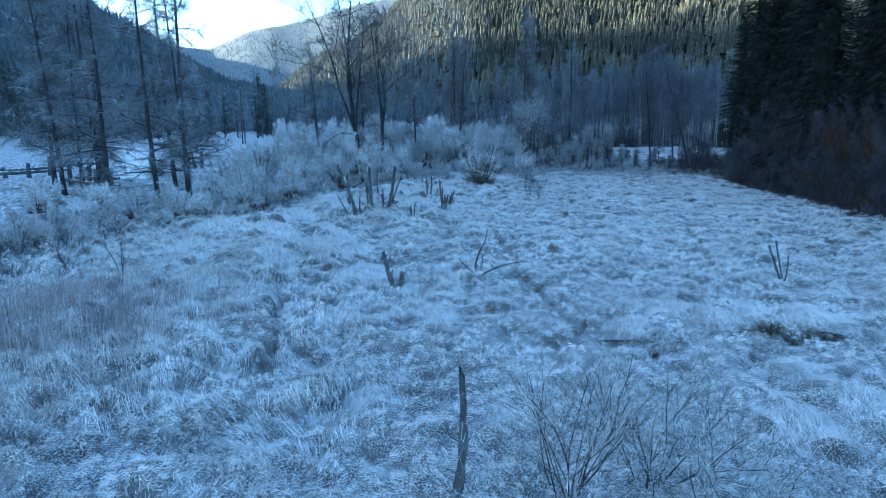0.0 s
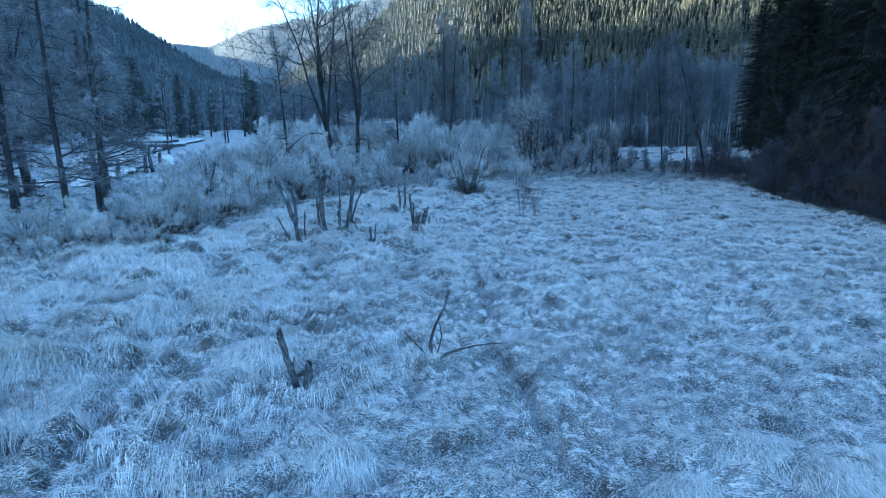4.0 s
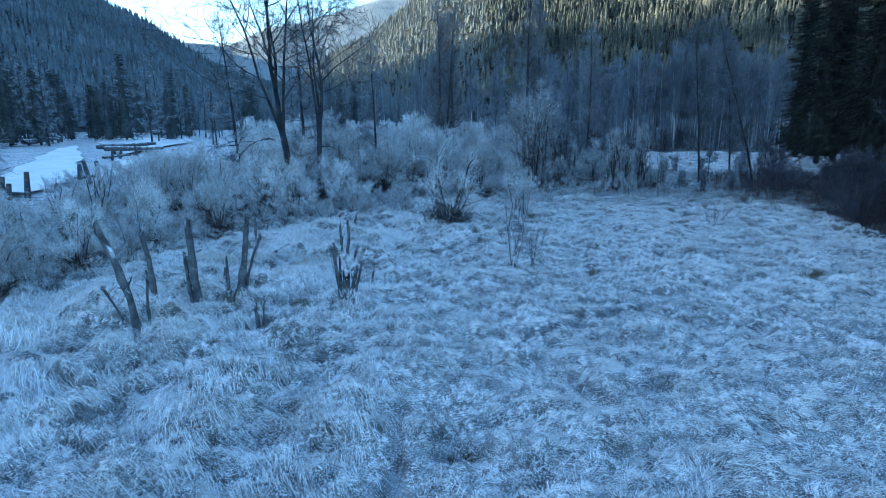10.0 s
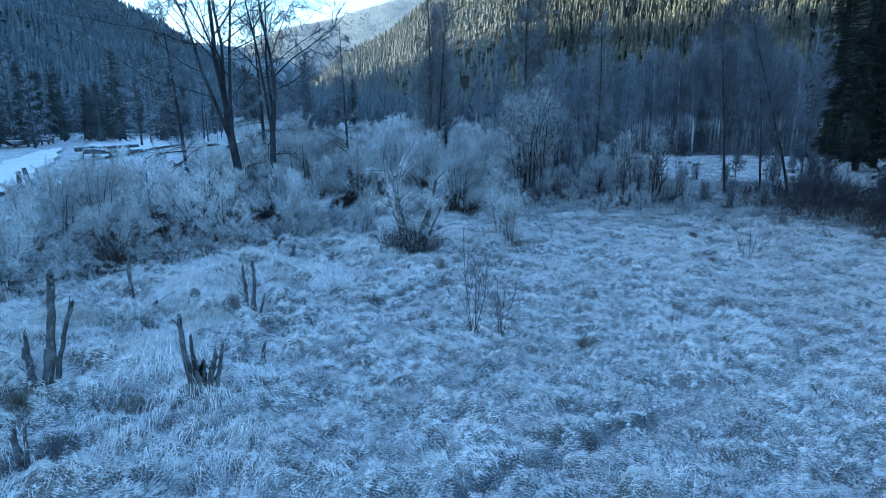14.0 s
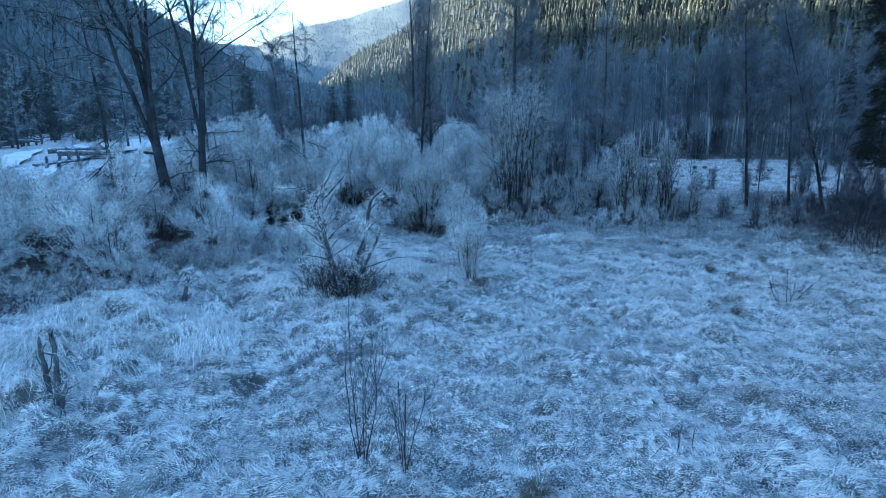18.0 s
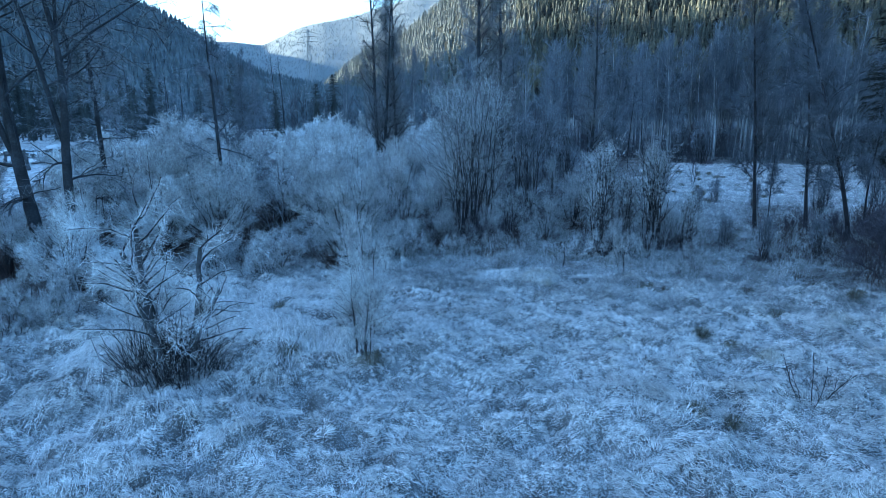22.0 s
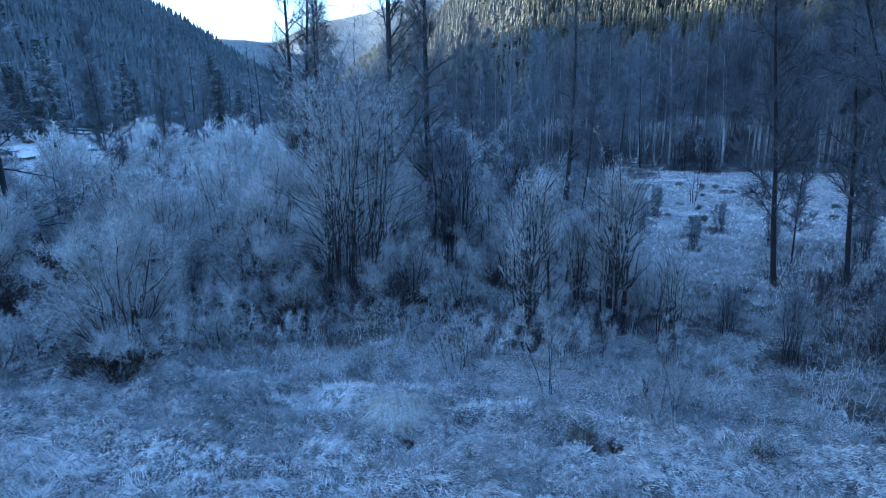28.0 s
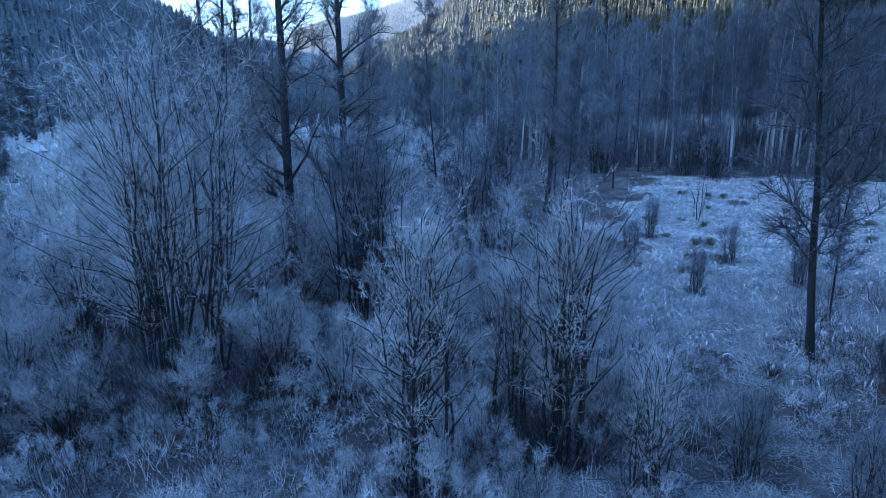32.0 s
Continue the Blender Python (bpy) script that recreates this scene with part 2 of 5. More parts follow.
# ---- mesh helpers ----
def fast_mesh(name, verts, faces, mat, smooth=True):
    """verts (n, 3) and faces (m, 3 or 4) as arrays."""
    me = bpy.data.meshes.new(name)
    k = faces.shape[1]
    me.vertices.add(len(verts))
    me.vertices.foreach_set("co", np.ascontiguousarray(verts, np.float32).ravel())
    me.loops.add(faces.size)
    me.loops.foreach_set("vertex_index", np.ascontiguousarray(faces, np.int32).ravel())
    me.polygons.add(len(faces))
    me.polygons.foreach_set("loop_start", np.arange(0, faces.size, k, dtype=np.int32))
    me.polygons.foreach_set("use_smooth", np.full(len(faces), smooth))
    me.materials.append(mat)
    me.update(calc_edges=True)
    return me


def part_mesh(name, me, parent, label=""):
    ob = new(name, me)
    ob.parent = parent
    if label:
        tagged(ob, label)
    return ob


def tubes(chains, sides):
    """Tapered tubes along chains of (x, y, z, radius) points; returns vertices and quads."""
    vs, fs, off = [], [], 0
    ang = np.arange(sides) * 2 * np.pi / sides
    for c in chains:
        c = np.asarray(c, float)
        p, r = c[:, :3], c[:, 3]
        d = np.gradient(p, axis=0)
        d /= np.linalg.norm(d, axis=1)[:, None] + 1e-9
        ref = np.array([0.3, 0.9, 0.1]) if abs(d[0][2]) > 0.7 else np.array([0.0, 0.0, 1.0])
        u = np.cross(d, ref)
        u /= np.linalg.norm(u, axis=1)[:, None] + 1e-9
        w = np.cross(d, u)
        ring = p[:, None, :] + r[:, None, None] * (np.cos(ang)[None, :, None] * u[:, None, :] + np.sin(ang)[None, :, None] * w[:, None, :])
        n = len(c)
        vs.append(ring.reshape(-1, 3))
        i = np.arange(n - 1)[:, None] * sides + np.arange(sides)[None, :]
        j = np.arange(n - 1)[:, None] * sides + (np.arange(sides)[None, :] + 1) % sides
        fs.append(np.stack([i, j, j + sides, i + sides], -1).reshape(-1, 4) + off)
        off += n * sides
    return np.concatenate(vs), np.concatenate(fs)


def tube_mesh(name, chains, sides, mat):
    v, f = tubes(chains, sides)
    return fast_mesh(name, v, f, mat)


def grow(rng, start, way, length, r0, r1, steps, wander, lift):
    """A bending chain from start along way."""
    p, d, out = np.array(start, float), np.array(way, float), []
    d /= np.linalg.norm(d)
    for i in range(steps + 1):
        t = i / steps
        out.append((*p, r0 + (r1 - r0) * t))
        d = d + np.array([rng.gauss(0, wander), rng.gauss(0, wander), rng.gauss(0, wander) + lift])
        d /= np.linalg.norm(d)
        p = p + d * length / steps
    return out


def side_way(rng, chain, i, spread, up=0.0):
    a = np.array(chain[min(i + 1, len(chain) - 1)][:3]) - np.array(chain[max(i - 1, 0)][:3])
    a /= np.linalg.norm(a) + 1e-9
    r = np.array([rng.gauss(0, 1), rng.gauss(0, 1), rng.gauss(0, 1)])
    r -= a * r.dot(a)
    r /= np.linalg.norm(r) + 1e-9
    d = a * math.cos(spread) + r * math.sin(spread)
    d[2] += up
    return d / np.linalg.norm(d)


def cones(bases, ways, lengths, radius):
    """Three-sided spikes, vectorised."""
    n = len(bases)
    ways = ways / (np.linalg.norm(ways, axis=1)[:, None] + 1e-9)
    ref = np.where(np.abs(ways[:, 2:3]) > 0.8, np.array([[1.0, 0, 0]]), np.array([[0, 0, 1.0]]))
    u = np.cross(ways, ref)
    u /= np.linalg.norm(u, axis=1)[:, None] + 1e-9
    w = np.cross(ways, u)
    r = np.broadcast_to(np.asarray(radius, float), (n,))[:, None]
    ring = [bases + r * (math.cos(a) * u + math.sin(a) * w) for a in (0, 2.094, 4.189)]
    v = np.stack(ring + [bases + ways * np.asarray(lengths)[:, None]], 1).reshape(-1, 3)
    o = np.arange(n)[:, None] * 4
    f = np.concatenate([o + np.array([[0, 1, 3]]), o + np.array([[1, 2, 3]]), o + np.array([[2, 0, 3]])])
    return v, f


def spray(rs, chains, n, lo, hi, radius, along=0.55, wild=0.75, up=0.15, first=0.25):
    """Twigs that leave chains at random places; half of them fork once more."""
    segs, dirs = [], []
    for c in chains:
        p = np.asarray(c)[:, :3]
        k = max(1, int(len(p) * first))
        segs.append(np.stack([p[k - 1:-1], p[k:]], 1))
    segs = np.concatenate(segs)
    ln = np.linalg.norm(segs[:, 1] - segs[:, 0], axis=1)
    pick = rs.choice(len(segs), n, p=ln / ln.sum())
    t = rs.rand(n)[:, None]
    a, b = segs[pick, 0], segs[pick, 1]
    d = (b - a) / (np.linalg.norm(b - a, axis=1)[:, None] + 1e-9)
    w = along * d + wild * rs.normal(0, 0.6, (n, 3)) + np.array([0, 0, up])
    w /= np.linalg.norm(w, axis=1)[:, None]
    base = a * (1 - t) + b * t
    L = rs.uniform(lo, hi, n)
    k = n // 2
    base2 = base[:k] + w[:k] * (L[:k] * rs.uniform(0.3, 0.7, k))[:, None]
    w2 = w[:k] + rs.normal(0, 0.5, (k, 3))
    rad = radius * rs.uniform(0.7, 1.3, n)
    return cones(np.concatenate([base, base2]), np.concatenate([w, w2]), np.concatenate([L, L[:k] * 0.6]), np.concatenate([rad, rad[:k] * 0.8]))


def slivers(rs, bases, ways, lengths, width):
    """Hair-thin twigs, one tapering face each, turned at random."""
    n = len(bases)
    ways = ways / (np.linalg.norm(ways, axis=1)[:, None] + 1e-9)
    side = np.cross(ways, rs.normal(0, 1, (n, 3)))
    side /= np.linalg.norm(side, axis=1)[:, None] + 1e-9
    side *= (np.broadcast_to(np.asarray(width, float), (n,)) / 2)[:, None]
    v = np.stack([bases - side, bases + side, bases + ways * np.asarray(lengths)[:, None]], 1).reshape(-1, 3)
    return v, np.arange(3 * n).reshape(n, 3)


def sample_chains(rs, chains, n, first=0.3):
    """n places on the outer part of chains, with the chain's direction there."""
    segs = np.concatenate([np.stack([c[max(1, int(len(c) * first)) - 1:-1], c[max(1, int(len(c) * first)):]], 1) for c in (np.asarray(c)[:, :3] for c in chains)])
    ln = np.linalg.norm(segs[:, 1] - segs[:, 0], axis=1)
    k = rs.choice(len(segs), n, p=ln / ln.sum())
    a, b = segs[k, 0], segs[k, 1]
    return a + (b - a) * rs.rand(n)[:, None], (b - a) / (np.linalg.norm(b - a, axis=1)[:, None] + 1e-9)


def dome(seed, height, radius, stems, branches, n3, n4, mat, width, label, name="willow_bush", bark=None, stem_r=0.045, foot=0.35, skirt=500, cat="bush", skirt_mat=None, up=0.25, long3=(0.06, 0.16), long4=(0.03, 0.085), split=True, low=0.0, bend=1.5, blur=0.22, deep=False, fan=(0.3, 0.9), steep=0.12):
    """A many-stemmed shrub: stems fan out to a rounded, lumpy crown of hair-fine twigs."""
    rng = random.Random(seed)
    rs = np.random.RandomState(seed)
    root, feed = new(name), []
    off = [(rng.uniform(0, 6.28), rng.uniform(0.75, 1.15)) for _ in range(5)]

    def shell(az, lat):
        lump = 1.0 + 0.16 * math.sin(2 * az + off[0][0]) + 0.13 * math.sin(3 * az + 4 * lat + off[1][0]) + 0.08 * math.sin(5 * az + off[2][0])
        return np.array([radius * math.cos(az) * math.cos(lat) * lump, radius * math.sin(az) * math.cos(lat) * lump, height * (low + (1 - low) * math.sin(lat)) * (0.9 + 0.1 * lump)])

    for s in range(stems):
        az = (s + rng.random()) / stems * 6.283
        lat = math.asin(min(1.0, rng.uniform(steep, 1.0) ** 0.8))
        end = shell(az, lat) * rng.uniform(0.8, 0.97)
        q = foot * math.sqrt(rng.random())
        base = np.array([q * math.cos(az), q * math.sin(az), -0.15])
        c, w = [], np.zeros(3)
        r0 = stem_r * rng.uniform(0.5, 1.0)
        for i in range(8):
            t = i / 7
            w = w + np.array([rng.gauss(0, 0.022), rng.gauss(0, 0.022), rng.gauss(0, 0.012)]) * height * 0.5
            p = base + np.array([(end - base)[0] * t ** bend, (end - base)[1] * t ** bend, (end - base)[2] * t]) + w
            c.append((*p, r0 * (1 - t) ** 0.8 + 0.005))
        own = [c]
        for k in range(branches):
            i = rng.randint(2, 6)
            out = np.array(c[i][:3]) - np.array([0, 0, height * 0.15])
            out /= np.linalg.norm(out) + 1e-9
            d = side_way(rng, c, i, rng.uniform(*fan), 0.1) + 0.35 * out
            own.append(grow(rng, c[i][:3], d, height * rng.uniform(0.12, 0.32), c[i][3] * 0.55, 0.004, 4, 0.13, 0.03))
        if deep:
            st = part_mesh("stem", tube_mesh("stem", own[:1], 6, bark or M_STEM), root)
            for b in own[1:]:
                part_mesh("branch", tube_mesh("branch", [b], 3, bark or M_STEM), st)
        elif split:
            part_mesh("stem", tube_mesh("stem", own, 4, bark or M_STEM), root)
        feed += own
    if not split:
        tagged(part_mesh("stem_mass", tube_mesh("stem_mass", feed, 3, bark or M_STEM), root), kind="stuff")
    heart = np.array([0, 0, height * 0.1])
    b3, d3 = sample_chains(rs, feed, n3 * 3, 0.35)
    rim = np.linalg.norm(b3 / np.array([radius, radius, height]), axis=1) + rs.normal(0, blur, n3 * 3)
    pick = np.argsort(-rim)[:n3]
    b3, d3 = b3[pick], d3[pick]
    o3 = b3 - heart
    o3 /= np.linalg.norm(o3, axis=1)[:, None] + 1e-9
    w3 = 0.4 * d3 + 0.35 * o3 + rs.normal(0, 0.55, (n3, 3)) + np.array([0, 0, up * 0.5])
    w3 /= np.linalg.norm(w3, axis=1)[:, None]
    l3 = height * rs.uniform(*long3, n3)
    half = np.array([radius, radius, height])
    l3 = np.where(np.linalg.norm((b3 + w3 * l3[:, None]) / half, axis=1) > 1.05, l3 * 0.4, l3)
    k = rs.randint(0, n3, n4)
    b4 = b3[k] + w3[k] * (l3[k] * rs.uniform(0.15, 1.0, n4))[:, None]
    w4 = 0.35 * w3[k] + rs.normal(0, 0.55, (n4, 3)) + np.array([0, 0, up])
    l4 = height * rs.uniform(*long4, n4)
    l4 = np.where(np.linalg.norm((b4 + w4 * l4[:, None]) / half, axis=1) > 1.06, l4 * 0.5, l4)
    v3, f3 = slivers(rs, b3, w3, l3, width * 1.5)
    v4, f4 = slivers(rs, b4, w4, l4, width * rs.uniform(0.7, 1.3, n4))
    tagged(part_mesh("twig_mass", fast_mesh("twig_mass", np.concatenate([v3, v4]), np.concatenate([f3, f4 + len(v3)]), mat, False), root), kind="stuff")
    if skirt:
        a, q = rs.uniform(0, 6.283, skirt), (foot + radius * 0.35) * np.sqrt(rs.rand(skirt))
        b = np.stack([q * np.cos(a), q * np.sin(a), np.full(skirt, -0.1)], 1)
        w = np.stack([0.35 * np.cos(a) + rs.normal(0, 0.4, skirt), 0.35 * np.sin(a) + rs.normal(0, 0.4, skirt), rs.uniform(0.5, 1.2, skirt)], 1)
        v, f = slivers(rs, b, w, height * rs.uniform(0.08, 0.36, skirt), 0.014)
        tagged(part_mesh("sucker_mass", fast_mesh("sucker_mass", v, f, skirt_mat or M_DARKTWIG, False), root), kind="stuff")
    return tagged(root, label, cat)


def limb_tree(rng, start, way, length, r0, depth, out, spread=0.55, lift=0.06, kids=5, wander=0.09):
    """A limb with its side limbs, gathered as chains in out."""
    c = grow(rng, start, way, length, r0, max(0.010, r0 * 0.2), 9, wander, lift)
    out.append((depth, c))
    if depth == 0:
        return
    for k in range(kids):
        f = 0.22 + 0.76 * (k + rng.random()) / kids
        i = min(8, int(f * 9))
        limb_tree(rng, c[i][:3], side_way(rng, c, i, spread * rng.uniform(0.75, 1.45)), length * (1.0 - 0.55 * f) * rng.uniform(0.45, 0.8), max(0.014, c[i][3] * rng.uniform(0.4, 0.6)), depth - 1, out, spread * 1.12, lift * 0.6, kids, wander * 1.2)


def cottonwood(seed, height, trunk_r, leaders, label, n4=9000, lean=0.0, low_limbs=2):
    """An old cottonwood: a furrowed trunk that parts into rising leaders, with drooping low limbs."""
    rng = random.Random(seed)
    rs = np.random.RandomState(seed)
    root, feed = new("cottonwood_tree"), []
    fork = height * 0.36
    t = grow(rng, (0, 0, -0.3), (lean, 0.02, 1), fork, trunk_r, trunk_r * 0.72, 9, 0.03, 0.03)
    t[0] = (*t[0][:3], trunk_r * 1.4)
    t[1] = (*t[1][:3], trunk_r * 1.12)
    part_mesh("trunk", tube_mesh("trunk", [t], 10, M_BARK), root)
    for k in range(leaders):
        a = k * 6.283 / leaders + rng.uniform(-0.5, 0.5)
        tilt = rng.uniform(0.12, 0.26) if k else 0.03
        i = 8 if k == 0 else rng.randint(5, 9)
        ch = []
        limb_tree(rng, t[i][:3], (math.cos(a) * math.sin(tilt) + lean * 0.5, math.sin(a) * math.sin(tilt), math.cos(tilt)), (height - t[i][2]) * rng.uniform(0.85, 1.02), trunk_r * (0.68 if k == 0 else 0.46), 3, ch, 0.78, 0.045, 6, 0.085)
        part_mesh("leader", tube_mesh("leader", [c for d, c in ch if d >= 2], 6, M_BARK), root)
        tagged(part_mesh("branch_mass", tube_mesh("branch_mass", [c for d, c in ch if d < 2], 3, M_BARK), root), kind="stuff")
        feed += [c for d, c in ch if d < 2]
    for k in range(low_limbs):
        i = rng.randint(4, 8)
        a = rng.uniform(0, 6.283)
        ch = []
        limb_tree(rng, t[i][:3], (math.cos(a), math.sin(a), rng.uniform(0.0, 0.5)), height * rng.uniform(0.12, 0.26), trunk_r * 0.26, 1, ch, 0.6, -0.07, 7, 0.13)
        part_mesh("limb", tube_mesh("limb", [c for d, c in ch], 4, M_BARK), root)
        feed += [c for d, c in ch if d == 0]
    b, d = sample_chains(rs, feed, n4, 0.2)
    w = 0.6 * d + rs.normal(0, 0.45, (n4, 3)) + np.array([0, 0, 0.05])
    v, f = slivers(rs, b, w, rs.uniform(0.2, 0.7, n4), 0.019)
    tagged(part_mesh("twig_mass", fast_mesh("twig_mass", v, f, M_TREETWIG, False), root), kind="stuff")
    return tagged(root, label, "tree")


def willow(seed, height, spread, stems, branches, twigs, twig_mat=None, twig_r=0.007, label="", name="willow_bush", stem_r=0.011, bark=None, twig_len=(0.07, 0.16), cat="bush", first=0.5, split=False, fan=(0.35, 0.95), foot=0.3, wander=0.10):
    rng = random.Random(seed)
    rs = np.random.RandomState(seed)
    root, feed = new(name), []
    for s in range(stems):
        a = (s + rng.random()) / stems * 2 * math.pi
        tilt = spread * math.sqrt(rng.uniform(0.03, 1))
        h = height * rng.uniform(0.72, 1.0) * (1.0 - 0.18 * tilt)
        q0 = foot * rng.random() * (spread * 2 if foot == 0.3 else 1)
        base = (math.cos(a) * q0, math.sin(a) * q0, -0.15)
        way = (math.cos(a) * math.sin(tilt), math.sin(a) * math.sin(tilt), math.cos(tilt))
        r = stem_r * height * rng.uniform(0.5, 1.0)
        c = grow(rng, base, way, h, r, 0.006, 6, wander, 0.01)
        own = [c]
        for k in range(branches):
            i = rng.randint(2, 5)
            q = c[i]
            own.append(grow(rng, q[:3], side_way(rng, c, i, rng.uniform(*fan), 0.12), height * rng.uniform(0.18, 0.42), q[3] * 0.5, 0.004, 3, 0.14, 0.02))
        sides = 5 if split else 3
        st = part_mesh("stem", tube_mesh("stem", own[:1] if split else own, sides, bark or M_STEM), root)
        if split:
            for b in own[1:]:
                part_mesh("branch", tube_mesh("branch", [b], 3, bark or M_STEM), st)
        feed += own
    v, f = spray(rs, feed, twigs, height * twig_len[0], height * twig_len[1], twig_r, first=first)
    tagged(part_mesh("twig_mass", fast_mesh("twig_mass", v, f, twig_mat or M_TWIG, False), root), kind="stuff")
    tagged(root, label, cat)
    return root


def bare_tree(seed, height, trunk_r, limbs, start, branches, twigs, limb_len, bark, twig_mat, name, label, limb_angle=0.7, twig_r=0.010, fork=1, lift=0.05, split=True, lean=0.0, sides=8, wob=0.022, twig_len=(0.03, 0.06), up=0.15, wild=0.75, limb_r=(0.25, 0.5)):
    """A leafless tree: trunk, side limbs with branches, and a haze of twigs."""
    rng = random.Random(seed)
    rs = np.random.RandomState(seed)
    root, feed, joined = new(name), [], []
    for fk in range(fork):
        d = (rng.gauss(0, 0.02) - 0.10 * fk + lean, rng.gauss(0, 0.02) - 0.03 * fk, 1)
        t = grow(rng, (-0.25 * fk, 0.15 * fk, -0.25), d, height * (1 - 0.06 * fk), trunk_r * (1 - 0.2 * fk), trunk_r * 0.12, 12, wob, 0.05)
        t[0] = (*t[0][:3], t[0][3] * 1.35)
        part_mesh("trunk", tube_mesh("trunk", [t], sides, bark), root)
        for k in range(limbs):
            f = start + (0.97 - start) * (k + rng.random()) / limbs
            i = min(11, int(f * 12))
            u = f * 12 - i
            q = [t[i][z] * (1 - u) + t[i + 1][z] * u for z in range(4)]
            ln = height * limb_len * (1.15 - 0.75 * (f - start) / (1 - start)) * rng.uniform(0.55, 1.15)
            c = grow(rng, q[:3], side_way(rng, t, i, limb_angle * rng.uniform(0.7, 1.3)), ln, q[3] * rng.uniform(*limb_r), 0.009, 5, 0.14, lift)
            own = [c]
            for m in range(branches):
                i2 = rng.randint(1, 4)
                own.append(grow(rng, c[i2][:3], side_way(rng, c, i2, rng.uniform(0.4, 1.0)), ln * rng.uniform(0.25, 0.55), c[i2][3] * 0.5 + 0.003, 0.005, 3, 0.18, 0.02))
            feed += own
            if split:
                part_mesh("limb", tube_mesh("limb", own, 4, bark), root)
            else:
                joined += own
    if joined:
        tagged(part_mesh("limb_mass", tube_mesh("limb_mass", joined, 3, bark), root), kind="stuff")
    b, d = sample_chains(rs, feed, twigs * 3 // 2, 0.3)
    w = 0.55 * d + wild * rs.normal(0, 0.6, d.shape) + np.array([0, 0, up])
    v, f = slivers(rs, b, w, height * rs.uniform(*twig_len, len(b)), twig_r * 1.8)
    tagged(part_mesh("twig_mass", fast_mesh("twig_mass", v, f, twig_mat, False), root), kind="stuff")
    tagged(root, label, "tree")
    return root


def tiered_cone(rng, tiers, sides, slim):
    """A far conifer of unit height: ragged skirts of boughs above one another."""
    vs, fs = [], []
    for k in range(tiers):
        z0 = 0.04 + 0.80 * k / tiers
        b = len(vs)
        for i in range(sides):
            q = slim * (1 - z0) ** 0.9 * rng.uniform(0.62, 1.2)
            an = (i + rng.uniform(-0.3, 0.3)) * 2 * math.pi / sides
            vs.append((q * math.cos(an), q * math.sin(an), z0 + rng.uniform(-0.05, 0.05)))
        vs.append((0, 0, min(1.0, z0 + 1.7 / (tiers + 1))))
        fs += [(b + i, b + (i + 1) % sides, b + sides) for i in range(sides)]
    return np.array(vs), np.array(fs)


def spruce(seed, height, radius, boughs, label, name="spruce_tree", mat=None, per=26, width=0.07):
    """A spruce: each bough a drooping branch hung with many needle sprays."""
    rng = random.Random(seed)
    rs = np.random.RandomState(seed)
    root = new(name)
    part_mesh("trunk", tube_mesh("trunk", [grow(rng, (0, 0, -0.3), (0, 0, 1), height * 0.98, height * 0.013, 0.02, 6, 0.005, 0)], 7, M_BARK), root)
    t = rs.rand(boughs) ** 0.85 * 0.95
    ln = (radius * (1 - t) ** 0.8 + 0.04 * radius) * rs.uniform(0.55, 1.15, boughs)
    a = rs.uniform(0, 6.283, boughs)
    b = np.stack([0 * t, 0 * t, height * (0.05 + 0.95 * t)], 1)
    d = np.stack([np.cos(a), np.sin(a), -0.18 - 0.3 * rs.rand(boughs) + 0.5 * t], 1)
    v0, f0 = slivers(rs, b, d, ln, width * 1.2)
    k = np.repeat(np.arange(boughs), per)
    n = len(k)
    q = rs.uniform(0.12, 1.0, n)
    dn = d / np.linalg.norm(d, axis=1)[:, None]
    p = b[k] + dn[k] * (ln[k] * q)[:, None]
    side = np.stack([-np.sin(a[k]), np.cos(a[k]), 0 * q], 1) * rs.choice([-1, 1], n)[:, None]
    w = 0.75 * dn[k] + side * rs.uniform(0.2, 0.8, n)[:, None] + np.array([0, 0, -0.45]) + rs.normal(0, 0.18, (n, 3))
    v1, f1 = slivers(rs, p, w, (0.14 * ln[k] + 0.22) * rs.uniform(0.5, 1.3, n), width * rs.uniform(0.7, 1.5, n))
    vs, fs = [], []
    z0 = height * 0.04
    for i in range(10):
        an = i * 0.6283
        vs.append((radius * 0.3 * math.cos(an), radius * 0.3 * math.sin(an), z0))
    vs.append((0, 0, height * 0.93))
    fs = np.array([(i, (i + 1) % 10, 10) for i in range(10)])
    part_mesh("crown", fast_mesh("crown", np.concatenate([v0, v1, np.array(vs)]), np.concatenate([f0, f1 + len(v0), fs + len(v0) + len(v1)]), mat or M_NEEDLE, False), root)
    return tagged(root, label, "tree")


def spot(x, y, turn=0.0, size=1.0, dz=0.0, lean=(0, 0)):
    return Matrix.LocRotScale((x, y, float(gz(x, y)) + dz), Euler((lean[0], lean[1], turn)), (size, size, size))


def hide_master(ob):
    for o in (*ob.children_recursive, ob):
        bpy.data.objects.remove(o)


# ---- ground ----
EDGE_L = [(5, -24), (20, -21.5), (27.5, -19.5), (30, -16.2), (36, -16.2), (43, -16.0), (48, -12.5), (54, -11), (59, -8.5), (62, -4.5), (64, 3)]
EDGE_R = [(5, 24), (20, 19), (33, 16.8), (41, 15.4), (46, 14.3), (55, 13.2), (60, 12.0), (64, 8.0)]


def edge(tab, y):
    return np.interp(y, [a for a, b in tab], [b for a, b in tab])


